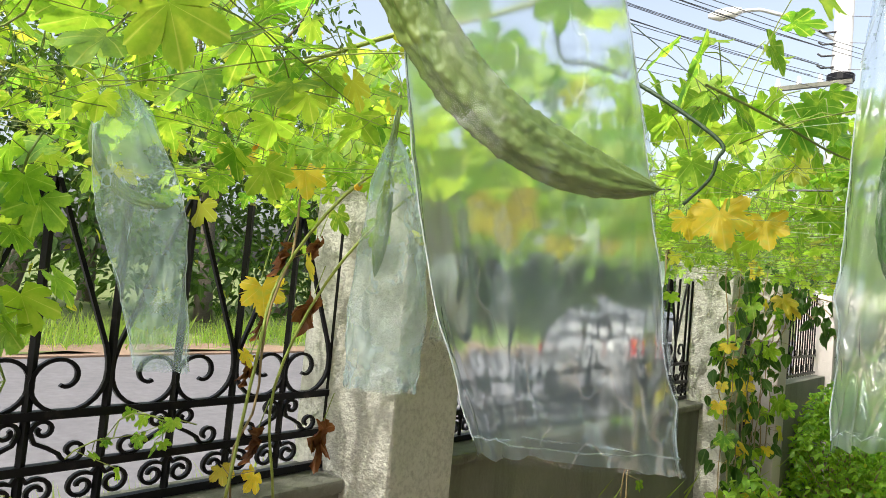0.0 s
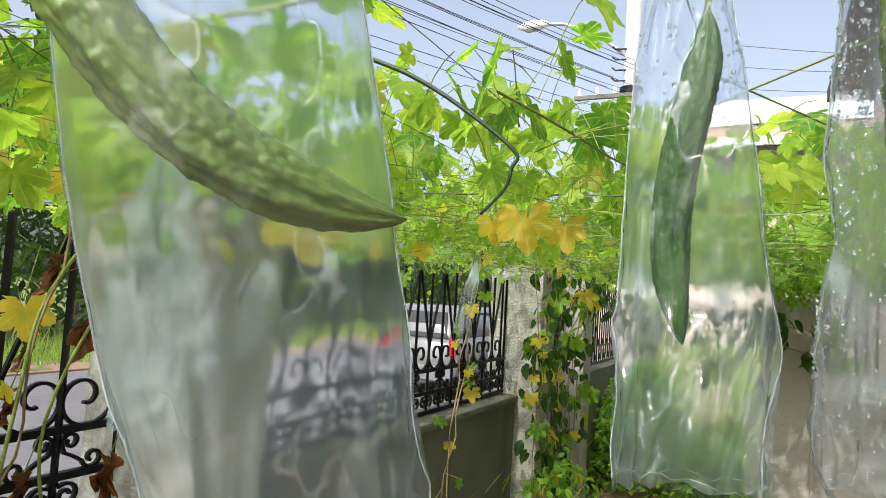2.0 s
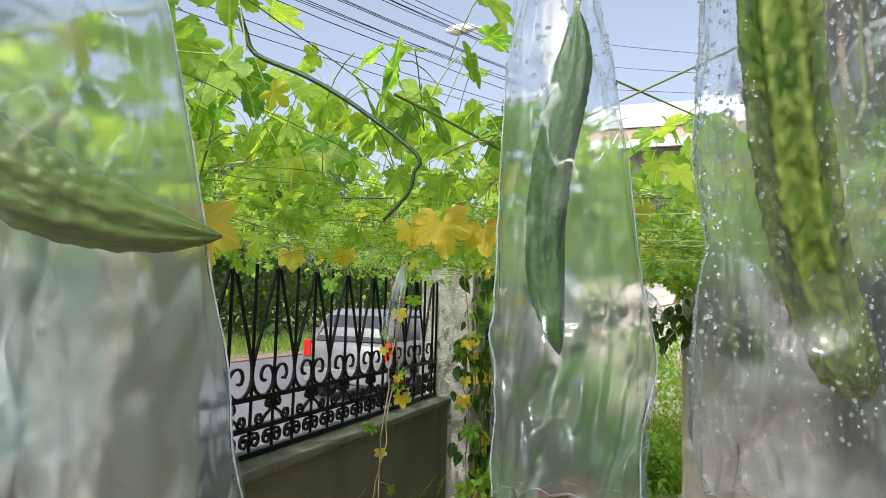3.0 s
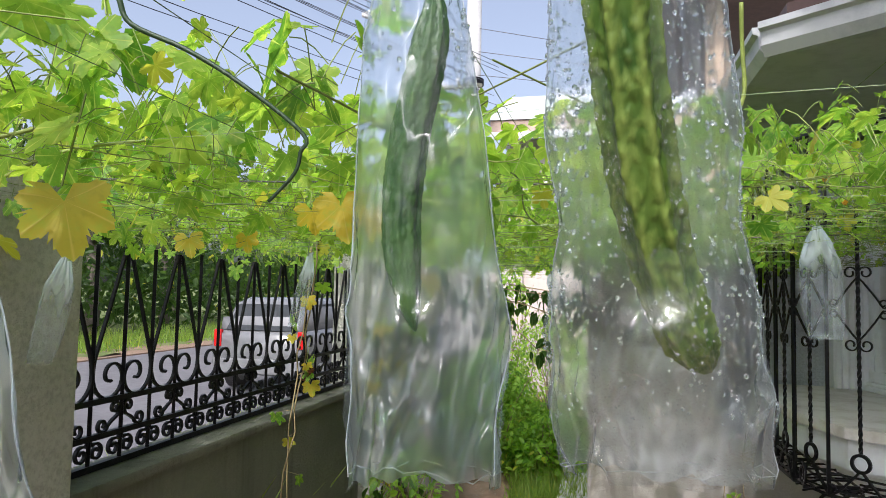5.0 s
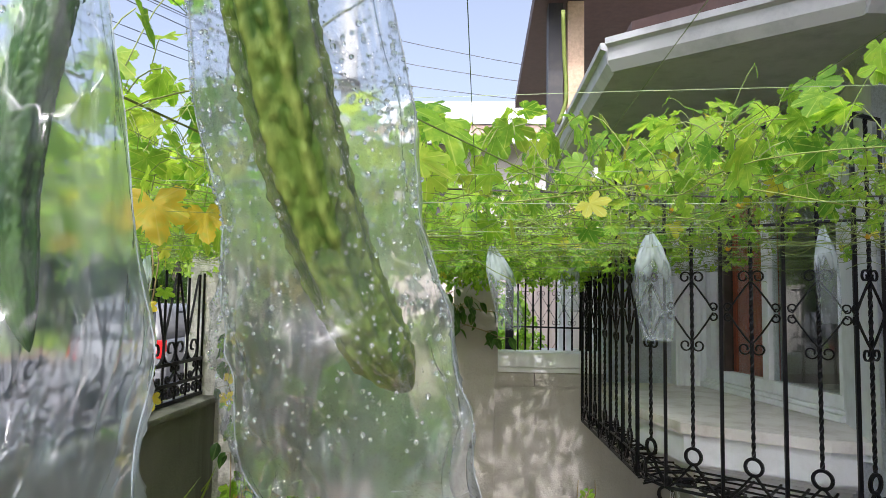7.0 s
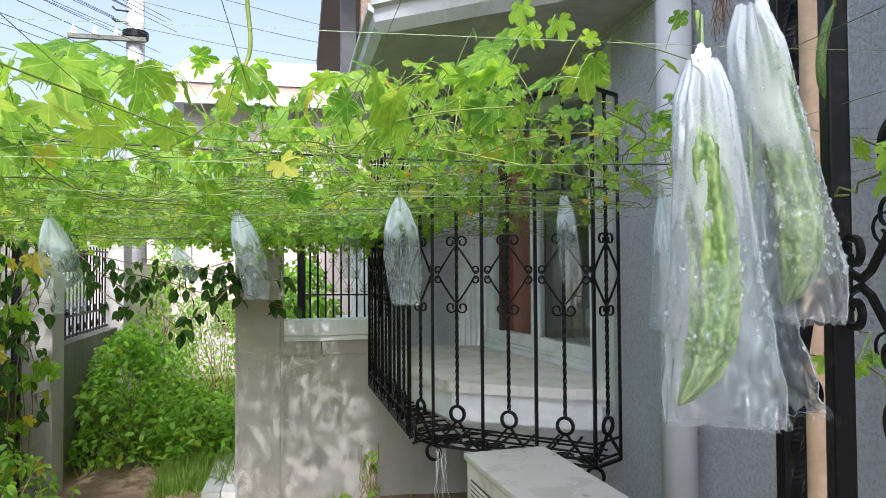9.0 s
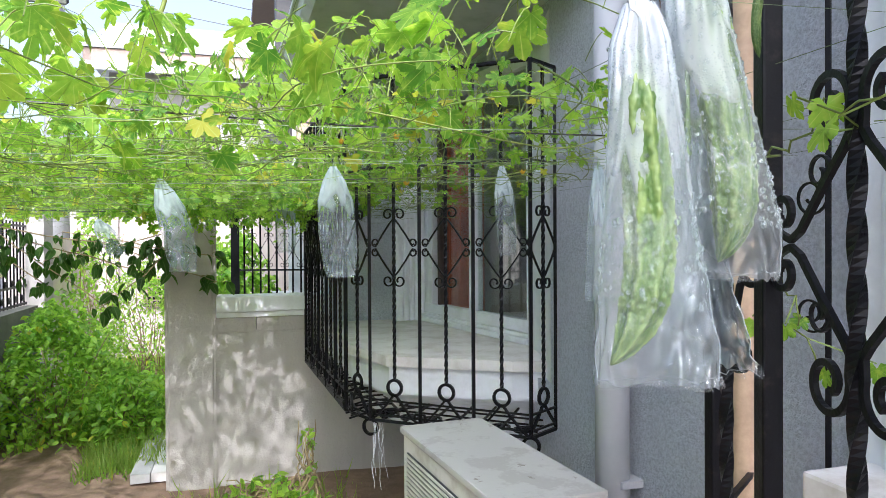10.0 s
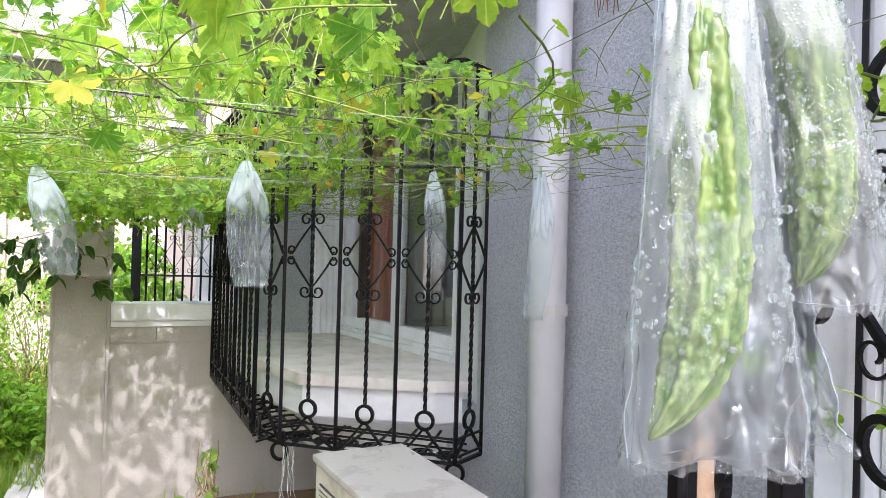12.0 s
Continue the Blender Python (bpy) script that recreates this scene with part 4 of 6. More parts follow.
# window at the house's near end, with its ledge and thin grille
w2 = thing("front_window", (HX, -1.5, 0.95), "white fluted window surround with a dusty ledge", "window", kind="structure")
part("moulding", box_bm(HX - 0.035, HX + 0.02, -0.715, -0.648, 0.96, 2.65, bevel=0.004), TRIM, w2)
for k in range(5):
    part("moulding", box_bm(HX - 0.05 - 0.008 * k, HX + 0.02, -0.758 - 0.045 * k, -0.717 - 0.045 * k, 0.96, 2.65, bevel=0.012), TRIM, w2)
part("window_sill", box_bm(HX - 0.22, HX + 0.1, -2.3, -0.675, 1.06, 1.178, bevel=0.01), LEDGE, w2)
part("window_sill", box_bm(HX - 0.17, HX + 0.1, -2.3, -0.73, 0.93, 1.058, bevel=0.01), TRIM, w2)
ob = part("pane", box_bm(HX + 0.02, HX + 0.026, -2.3, -1.0, 1.19, 2.6), GLASS, w2)
ob.visible_shadow = False
g3 = thing("window_grille", (3.376, -0.608, 0.9), "thin black iron window grille with small scrolls", "window grille")
for k in range(4):
    part("bar", tube_bm([(3.376, -0.608 - 0.16 * k, 1.18 if k else 0.9), (3.376, -0.608 - 0.16 * k, 2.6)], 0.0085, 4), IRON, g3)
for z in (2.5,):
    part("rail", box_bm(3.368, 3.384, -1.3, -0.60, z - 0.008, z + 0.008), IRON, g3)
    part("tie", box_bm(3.384, HX - 0.002, -0.616, -0.60, z - 0.008, z + 0.008), IRON, g3)
for z in (1.50, 1.78):
    part("scroll", mesh_of("scroll", strap(bmesh.new(), coil(0.05, 0, 180, 1.4, 0.05, 0.014, 26, 1), 0.006, 0.005), IRON, False), IRON, g3, m=Matrix.Translation((3.376, -0.608, z)))

# ---- terrace seen over the cross wall ----
tg = thing("terrace_grille", (2.5, 4.25, 1.2), "black iron grille of the terrace beyond the cross wall", "window grille")
part("post", box_bm(2.03, 2.10, 4.14, 4.22, 0.0, 2.3), IRON, tg, "thick black corner post")
for k in range(13):
    x = 2.14 + 0.066 * k
    part("bar", tube_bm([(x, 4.16 - 0.02 * k, 1.2), (x, 4.16 - 0.02 * k, 2.3)], 0.008, 4), IRON, tg)
    if k % 2:
        for a in XARM:
            part("scroll", a, IRON, tg, m=Matrix.Translation((x, 4.16 - 0.02 * k, 1.62)) @ Matrix.Rotation(radians(80), 4, "Z") @ Matrix.Diagonal((1, 0.65, 0.8, 1)))
for z in (1.22, 1.45, 2.28):
    part("rail", tube_bm([(2.10, 4.17, z), (3.0, 3.92, z)], 0.009, 4), IRON, tg)
bm = box_bm(2.55, 2.68, 4.6, 4.75, 0.0, 3.0, bevel=0.01)
box(bm, 2.86, 3.2, 4.4, 4.6, 0.0, 3.0)
box(bm, 2.4, 3.4, 4.55, 4.8, 1.1, 1.22)
tagged(part("wall_terrace", bm, TRIM), "white terrace columns behind the grille", "wall", kind="structure")
bm = box_bm(1.94, 2.74, WY + 0.2, 4.4, 0.0, 0.30)
tagged(part("floor_terrace", bm, LEDGE), "raised terrace floor", "floor", kind="structure")

# ---- end wall of the yard, and neighbours ----
bm = box_bm(-0.2, 7.0, 9.0, 9.2, -0.2, 2.6)
box(bm, 0.05, 0.45, 8.85, 9.0, -0.2, 2.7)
END_WALL = stucco("pinkish_end_wall", (0.66, 0.58, 0.53), (0.54, 0.47, 0.43), (0.35, 0.3, 0.27), 30.0, 0.6, 0.5)
tagged(part("wall_end", bm, END_WALL), "pinkish sunlit stucco wall at the yard's end", "wall", kind="structure")
pillar("pillar_far", -0.10, 0.26, 5.70, 6.05, 2.05, WHITE_STUCCO, "pale sunlit stucco pillar at the end of the far fence")
bm = box_bm(0.0, 0.16, 6.052, 9.0, -0.2, 1.75)
tagged(part("wall_far_side", bm, END_WALL), "pinkish stucco side wall near the yard's end", "wall", kind="structure")
lat = thing("breeze_block", (1.0, 8.95, 0.8), "pink pierced concrete breeze blocks in the end wall", "breeze block")
LATMAT = plain_noise("pink_cement", (0.5, 0.38, 0.31), (0.38, 0.28, 0.23), 20.0)
for k in range(7):
    part("slat", box_bm(0.80 + 0.07 * k, 0.825 + 0.07 * k, 8.93, 8.99, 0.75, 1.2), LATMAT, lat)
    part("slat", box_bm(0.78, 1.26, 8.935, 8.985, 0.77 + 0.065 * k, 0.79 + 0.065 * k), LATMAT, lat)
# added dark sheet that stands for the shade in the blocks' holes
part("backing", box_bm(0.78, 1.26, 8.988, 8.996, 0.75, 1.2), DARK, lat)

house = thing("neighbour_house", (3, 15, 0), "white house with a pale low roof beyond the yard", "house")
part("wall", box_bm(-0.5, 9.0, 14.2, 22.0, -0.2, 5.4), WHITE_STUCCO, house)
part("fascia", box_bm(-0.9, 9.5, 13.6, 13.72, 5.42, 5.75, bevel=0.02), LATMAT, house, "brown-pink fascia board")
part("gutter", box_bm(-0.9, 9.5, 13.5, 13.6, 5.28, 5.46, bevel=0.03), TRIM, house)
bm = bmesh.new()
prism(bm, [(13.55, 5.76), (22.4, 5.76), (18, 7.6)], -1.0, 9.6)
bmesh.ops.transform(bm, matrix=Matrix(((0, 0, 1, 0), (1, 0, 0, 0), (0, 1, 0, 0), (0, 0, 0, 1))), verts=bm.verts[:])
part("roof", bm, TRIM, house, "pale sheet roof")
for k in range(4):
    win = part("window", box_bm(0.4 + 2.2 * k, 1.6 + 2.2 * k, 14.16, 14.2, 2.9, 4.3), DARK, house)
    part("frame", box_bm(0.36 + 2.2 * k, 1.64 + 2.2 * k, 14.12, 14.17, 4.3, 4.38), TRIM, win)

# eave post and dark wall of the house's upper part
up = thing("upper_house", (3.4, 4.6, 2.9), "upper storey corner with a wooden post and dark boards", "house")
part("wall", box_bm(3.0, 8.0, 4.5, 8.0, -0.1, 3.4), WHITE_STUCCO, up)
part("post", box_bm(2.62, 2.78, 4.5, 4.66, 2.2, 4.6, bevel=0.01), WOOD, up, "pale timber post")
part("board", box_bm(2.44, 2.58, 4.55, 4.75, 2.2, 4.6), DARK, up)
part("roof", box_bm(2.3, 8.0, 3.9, 8.2, 4.6, 4.75), ROOF_BROWN, up)

# ---- power pole, lamp and wires ----
pole = thing("power_pole", (-0.95, 11.6, 0), "round concrete power pole with insulators", "pole")
part("shaft", tube_bm([(-0.95, 11.6, -0.2), (-0.95, 11.6, 10.0)], [0.2, 0.14], 14), SLAB, pole, smooth=True)
part("crossarm", box_bm(-2.05, -0.72, 11.35, 11.43, 5.88, 5.96), FENCE_WALL, pole)
for k in range(3):
    part("insulator", tube_bm([(-1.95 + 0.36 * k, 11.39, 5.96), (-1.95 + 0.36 * k, 11.39, 6.12)], [0.05, 0.03], 8), LEDGE, pole)
for k in range(4):
    part("bracket", tube_bm([(-0.95, 11.5, 6.25 + 0.22 * k), (-1.25, 11.45, 6.25 + 0.22 * k), (-1.32, 11.45, 6.31 + 0.22 * k)], 0.02, 6), IRON, pole)
part("clamp", tube_bm([(-0.95, 11.6, 6.0), (-0.95, 11.6, 6.12)], 0.23, 14), IRON, pole)
lamp = thing("street_lamp", (-2.9, 11.0, 6.9), "grey street lamp head on a curved arm", "street lamp")
part("arm", tube_bm([(-0.95, 11.6, 6.7), (-1.6, 11.4, 7.2), (-2.3, 11.15, 7.45), (-2.7, 11.05, 7.45)], 0.035, 8), SLAB, lamp)
part("head", tube_bm([(-2.6, 11.07, 7.46), (-2.75, 11.03, 7.44), (-3.0, 10.97, 7.40), (-3.2, 10.92, 7.40)], [0.05, 0.11, 0.12, 0.04], 10), LEDGE, lamp, smooth=True)
wires = thing("power_lines", (-0.95, 11.5, 6.0), "black power and telephone lines", "cable")
rng = random.Random(5)
for k in range(14):
    z, x = rng.uniform(5.4, 6.6), -1.4 + 0.1 * k
    a, b = Vector((x, 11.5, z)), Vector((x - 9.5, -22, z + rng.uniform(-0.2, 0.6)))
    pts = [a.lerp(b, t / 14) - Vector((0, 0, 1.1 * 4 * (t / 14) * (1 - t / 14))) for t in range(15)]
    part("cable", tube_bm(pts, 0.006, 4), DARK, wires)
for k in range(3):
    a, b = Vector((-0.95, 11.5, 6.2 + 0.5 * k)), Vector((14, 12.5 + k, 6.0 + 0.3 * k))
    pts = [a.lerp(b, t / 10) - Vector((0, 0, 0.5 * 4 * (t / 10) * (1 - t / 10))) for t in range(11)]
    part("cable", tube_bm(pts, 0.007, 4), DARK, wires)

# ---- white car parked on the road ----
def loft(rings):
    bm = bmesh.new()
    vs = [[bm.verts.new(p) for p in r] for r in rings]
    n = len(vs[0])
    for a, b in zip(vs, vs[1:]):
        for i in range(n):
            bm.faces.new((a[i], a[(i + 1) % n], b[(i + 1) % n], b[i]))
    bm.faces.new(vs[0][::-1])
    bm.faces.new(vs[-1])
    return bm


car = thing("car", (-3.7, 9.8, 0), "white hatchback, paint darkened for shade, parked on the road beyond the fence", "car")
# white body; the trees' shade on it is put into this grey colour
CARP = painted("shaded_car_paint", (0.17, 0.175, 0.18), (0.14, 0.145, 0.15), 0.25, 0.0)
BLACKG = painted("dark_car_glass", (0.02, 0.025, 0.03), (0.03, 0.035, 0.04), 0.75, 0.0)
TAIL = painted("red_lamp_glass", (0.5, 0.01, 0.01), (0.35, 0.01, 0.01), 0.2, 0.0)


def car_ring(y, zs, ws):
    out = [(-3.7 - w, y, z) for z, w in zip(zs, ws)]
    return out + [(-3.7 + w, y, z) for z, w in zip(zs[::-1], ws[::-1])]


part("body", loft([car_ring(y, (0.28, 0.45, 0.8, hood), (0.76, 0.82, 0.83, 0.74)) for y, hood in ((8.0, 0.92), (8.06, 0.98), (8.3, 1.0), (10.9, 1.0), (11.9, 0.88), (12.1, 0.72))]), CARP, car, smooth=True)
part("cabin", loft([car_ring(y, (0.98, 1.2, top - 0.06, top), (0.74, 0.70, 0.60, 0.5)) for y, top in ((8.08, 1.12), (8.3, 1.46), (8.6, 1.53), (10.2, 1.52), (11.0, 1.02))]), CARP, car, smooth=True)
part("rear_window", loft([[(-4.32, 8.045, 1.0), (-3.08, 8.045, 1.0), (-3.2, 8.235, 1.42), (-4.2, 8.235, 1.42)], [(-4.32, 8.12, 1.0), (-3.08, 8.12, 1.0), (-3.2, 8.30, 1.42), (-4.2, 8.30, 1.42)]]), BLACKG, car)
part("side_window", loft([[(-3.005, 8.6, 1.06), (-3.005, 10.4, 1.06), (-3.075, 10.1, 1.42), (-3.075, 8.75, 1.42)], [(-3.03, 8.6, 1.06), (-3.03, 10.4, 1.06), (-3.10, 10.1, 1.42), (-3.10, 8.75, 1.42)]]), BLACKG, car)
for x in (-4.5, -3.02):
    part("tail_light", box_bm(x, x + 0.13, 7.975, 8.06, 0.72, 1.0, bevel=0.02), TAIL, car)
part("bumper", box_bm(-4.48, -2.92, 7.93, 8.02, 0.3, 0.55, bevel=0.03), CARP, car)
for x in (-4.42, -2.98):
    for y in (8.65, 11.25):
        wh = part("wheel", tube_bm([(x - 0.09, y, 0.29), (x + 0.09, y, 0.29)], 0.31, 22), DARK, car)
        part("rim", tube_bm([(x - 0.1, y, 0.29), (x + 0.1, y, 0.29)], 0.19, 16), SLAB, wh)

# ---- trees and woods across the road ----
OVAL = oval_leaf()


def tree(at, h, spread, seed, leaves, label, trunk=0.22):
    rng = random.Random(seed)
    at = Vector(at)
    t = thing("tree", at, label, "tree", "trees across the road")
    bm = bmesh.new()
    top = at + Vector((rng.uniform(-0.5, 0.5), rng.uniform(-0.5, 0.5), h * 0.62))
    tube(bm, drift(at - Vector((0, 0, 0.2)), top, 8, rng, 0.12), [trunk * (1.25 - 0.9 * i / 8) for i in range(9)], 9)
    tips = []
    for k in range(9):
        a = 2 * math.pi * k / 9 + rng.uniform(-0.3, 0.3)
        s = at.lerp(top, rng.uniform(0.45, 1.0))
        e = at + Vector((math.cos(a) * spread * rng.uniform(0.5, 1.0), math.sin(a) * spread * rng.uniform(0.5, 1.0), h * rng.uniform(0.45, 1.0)))
        line = drift(s, e, 6, rng, 0.15)
        tube(bm, line, [trunk * 0.42 * (1 - 0.8 * i / 6) for i in range(7)], 6)
        tips += line[2:]
    part("trunk", bm, BARK, t, smooth=True)
    ms = []
    clumps = [(p, rng.uniform(0.5, 1.0) * spread * 0.42) for p in tips]
    for _ in range(leaves):
        c, r = rng.choice(clumps)
        v = Vector((rng.gauss(0, 1), rng.gauss(0, 1), rng.gauss(0, 0.7)))
        p = c + v.normalized() * r * rng.random() ** 0.45
        ms.append(turned(p, rng.uniform(0, 6.28), rng.gauss(-0.6, 0.5), rng.gauss(0, 0.5), rng.uniform(0.16, 0.34)))
    joined("crown", TREE_LEAF, OVAL, ms, t)
    return t


for i, (x, y, h, sp) in enumerate(((-17, 3.5, 8.5, 3.2), (-15.5, 8.0, 9.5, 3.4), (-18, 12.5, 10, 3.8), (-15, 17.5, 8.5, 3.2), (-19, -1.5, 10, 3.8), (-17, 24, 10, 4.0), (-21, 7, 11, 4.2), (-16, -7, 9, 3.6), (-22, 17, 11, 4.2), (-14, 33, 9, 3.8), (-9, 42, 9, 4), (-22, 32, 11, 4.5))):
    tree((x, y, 0), h, sp, 40 + i, 2600, "broad dark green tree with a leafy crown across the road")

rng = random.Random(9)
ms = []
for _ in range(24000):
    x, y = rng.uniform(-22, -12.5), rng.uniform(-12, 45)
    top = 2.0 + 2.4 * max(0.0, noise.noise((x * 0.4, y * 0.4, 3.0)) + 0.25) + (-12.5 - x) * 0.22
    ms.append(turned((x, y, rng.random() ** 0.6 * top), rng.uniform(0, 6.28), rng.gauss(-0.5, 0.5), rng.gauss(0, 0.5), rng.uniform(0.2, 0.42)))
tagged(joined("undergrowth", TREE_LEAF, OVAL, ms), "dense green undergrowth below the trees", "undergrowth", kind="stuff")


def grass(name, n, area, height, seed, label, mat=GRASS):
    rng = random.Random(seed)
    x0, x1, y0, y1 = area
    ms = []
    for _ in range(n):
        x, y = rng.uniform(x0, x1), rng.uniform(y0, y1)
        edge = min(x - x0, x1 - x, y - y0, y1 - y) / (0.25 * min(x1 - x0, y1 - y0))
        if noise.noise((x * 0.9, y * 0.9, seed)) < -0.25 or rng.random() > edge + 0.15:
            continue
        h = rng.uniform(*height)
        ms.append(Matrix.Translation((x, y, -0.01)) @ Euler((rng.gauss(0, 0.3), rng.gauss(0, 0.3), rng.uniform(0, 6.28))).to_matrix().to_4x4() @ Matrix.Diagonal((h * 0.9 + 0.1, h, h, 1)))
    return tagged(joined(name, mat, blade(), ms), label, "grass", kind="stuff")


grass("yard_grass", 20000, (0.3, 2.0, 3.35, 8.6), (0.06, 0.24), 11, "bright green rough grass in the yard")
grass("sunlit_grass", 15000, (0.7, 1.8, 3.5, 6.8), (0.04, 0.17), 15, "long bright green grass beside the bush")
grass("weeds", 1500, (1.2, 2.9, 0.6, 3.0), (0.05, 0.2), 12, "thin weeds on the bare soil")
grass("fence_grass", 9000, (-0.85, -0.13, -3.5, 6.0), (0.25, 0.95), 13, "tall grass outside the fence")
grass("verge_grass", 16000, (-13.5, -9.9, -10.0, 40.0), (0.2, 0.6), 14, "long grass on the verge across the road")


def shrub(at, size, n, seed, leaf, label, mat=SHRUB_LEAF, leaf_size=(0.05, 0.09), group="yard shrubs"):
    rng = random.Random(seed)
    at = Vector(at)
    t = thing("shrub", at, label, "shrub", group)
    bm = bmesh.new()
    ms = []
    stems = []
    for k in range(16):
        e = at + Vector((rng.gauss(0, 0.4) * size[0], rng.gauss(0, 0.4) * size[1], size[2] * rng.uniform(0.5, 1.0)))
        line = drift(at + Vector((rng.uniform(-0.1, 0.1), rng.uniform(-0.1, 0.1), 0)), e, 6, rng, 0.04)
        tube(bm, line, [0.009 * (1 - 0.7 * i / 6) for i in range(7)], 5)
        stems.append(line)
    part("stem", bm, DRY_STEM, t, smooth=True)
    for _ in range(n):
        u, v = rng.uniform(0, 6.28), rng.random()
        r = (1 - v * v) ** 0.5 * rng.random() ** 0.35
        bump = 1 + 0.3 * noise.noise((math.cos(u) * 2 + seed, math.sin(u) * 2, v * 3))
        p = at + Vector((math.cos(u) * r * size[0] * bump, math.sin(u) * r * size[1] * bump, (0.08 + 0.92 * v) * size[2] * bump))
        ms.append(turned(p, rng.uniform(0, 6.28), rng.gauss(-0.5, 0.45), rng.gauss(0, 0.45), rng.uniform(*leaf_size)))
    joined("foliage", mat, leaf, ms, t)
    return t


shrub((0.58, 4.6, 0), (0.56, 0.65, 1.1), 4200, 21, oval_leaf(0.55), "bushy green shrub with broad leaves beside the path", leaf_size=(0.035, 0.08))
shrub((1.15, 6.4, 0), (0.65, 0.7, 1.35), 3800, 22, oval_leaf(0.35), "dense fine-leaved shrub behind the first one", leaf_size=(0.035, 0.07))
shrub((0.5, 6.8, 0), (0.4, 0.5, 1.9), 1800, 23, oval_leaf(0.4), "tall light green shrub against the end wall")
shrub((1.2, 4.5, 0), (0.4, 0.5, 0.55), 1500, 24, oval_leaf(0.5), "low bright green shrub in the sun")
shrub((1.7, 7.6, 0), (0.6, 0.5, 1.7), 2200, 25, oval_leaf(0.45), "green shrub by the end wall")
shrub((2.1, 5.2, 0.3), (0.45, 0.35, 1.4), 1500, 26, oval_leaf(0.6), "round-leaved bush on the terrace", leaf_size=(0.06, 0.1))
shrub((2.30, 2.0, 0), (0.22, 0.2, 0.36), 60, 27, oval_leaf(0.5), "sparse weedy plant at the foot of the bay")
shrub((2.25, 2.75, 0), (0.3, 0.15, 0.14), 90, 28, oval_leaf(0.5), "low weeds at the foot of the cross wall")
shrub((2.40, 2.15, 0), (0.34, 0.3, 0.22), 240, 30, oval_leaf(0.5), "leafy weeds between the cross wall and the air conditioner", leaf_size=(0.05, 0.09))
shrub((2.50, 2.55, 0), (0.10, 0.10, 0.55), 26, 31, oval_leaf(0.5), "tall thin weed stem before the cross wall", leaf_size=(0.05, 0.08))
shrub((0.55, 2.0, 0), (0.3, 0.6, 0.7), 500, 29, oval_leaf(0.5), "thin weeds along the fence wall")

# ---- the gourd vine over the yard ----
NET_Z = 1.90
rng = random.Random(77)
net = thing("trellis_net", (1.6, 0.5, NET_Z), "string trellis net stretched between fence and house", "trellis")
bm = bmesh.new()
for k in range(36):
    y = -3.0 + 0.21 * k + rng.uniform(-0.03, 0.03)
    if y < -0.9 and k % 3:
        continue
    tube(bm, drift((-0.1, y, NET_Z + rng.uniform(-0.03, 0.03)), (3.4, y + rng.uniform(-0.2, 0.2), NET_Z + rng.uniform(-0.02, 0.08)), 12, rng, 0.01, 0.03), 0.0004 if y < -0.6 else 0.0009, 3, cap=False)
for k in range(18):
    x = 0.02 + 0.195 * k + rng.uniform(-0.03, 0.03)
    tube(bm, drift((x, -3.0, NET_Z + rng.uniform(-0.03, 0.05)), (x + rng.uniform(-0.2, 0.2), 4.4, NET_Z + rng.uniform(-0.03, 0.05)), 16, rng, 0.012, 0.02), 0.0005, 3, cap=False)
part("string", bm, STRING, net, kind="stuff")
for a, b in (((-0.05, -0.5, 1.99), (3.45, 0.1, 2.02)), ((0.05, 1.4, 1.97), (3.4, 1.2, 2.0)), ((0.1, 2.7, 1.95), (1.8, 3.2, 1.9))):
    part("support_wire", tube_bm(drift(a, b, 10, rng, 0.01, 0.03), 0.0028, 5), DARK, net, "dark support wire")


def density(x, y):
    dx, dy = x - 1.72, y + 1.92
    r, az = math.hypot(dx, dy), math.degrees(math.atan2(dx, dy))
    if r < 0.55:
        return 0.0
    if abs(az) > 100:
        return 0.5
    if az < -46:
        return 0.35 if r < 0.75 else 1.0
    if az < -32:
        return 0.2 if r < 0.75 else 0.6 if r < 1.5 else 1.0
    if az < 6:
        return 0.12 if r < 0.75 else 0.62 if r < 1.5 else 0.7 if r < 2.2 else 1.0
    if x < 1.7 and y > 2.9:
        return 0.25 if y < 3.3 else 0.06
    if 1.5 < x < 2.8 and 2.3 < y < 3.05:
        return 1.9
    if 1.3 < x < 2.9 and 0.6 < y < 2.3:
        clump = noise.noise((x * 10.0, y * 10.0, 3.0))
        return (0.35 + 0.75 * max(0.0, (y - 1.2) / 1.1)) * (2.6 if clump > 0.05 else 0.55 if clump > -0.15 else 0.1)
    if x > 2.45 and y < -0.45:
        return 0.02
    if x > 2.75:
        return 0.32 if y < 0.9 else 0.6
    return 0.0 if r < 0.8 else 0.6 if r < 1.05 else 0.8 if r < 1.6 else 1.3


vine = thing("gourd_vine", (0.3, 0.9, 0.0), "bitter gourd vine spread over the string trellis", "vine")
leaf_kinds = [lobed_leaf(random.Random(200 + i), True, 0.2 + 0.08 * i) for i in range(4)]
leaf_low = [lobed_leaf(random.Random(300 + i), False, 0.2 + 0.08 * i) for i in range(4)]
leaf_mesh = [base_mesh("leaf", b, VINE_LEAF) for b in leaf_kinds]
stems, petioles = bmesh.new(), bmesh.new()
near, far, old = [], [[] for _ in leaf_low], [[] for _ in leaf_low]
old_mesh = [base_mesh("leaf", b, OLD_LEAF) for b in leaf_kinds]


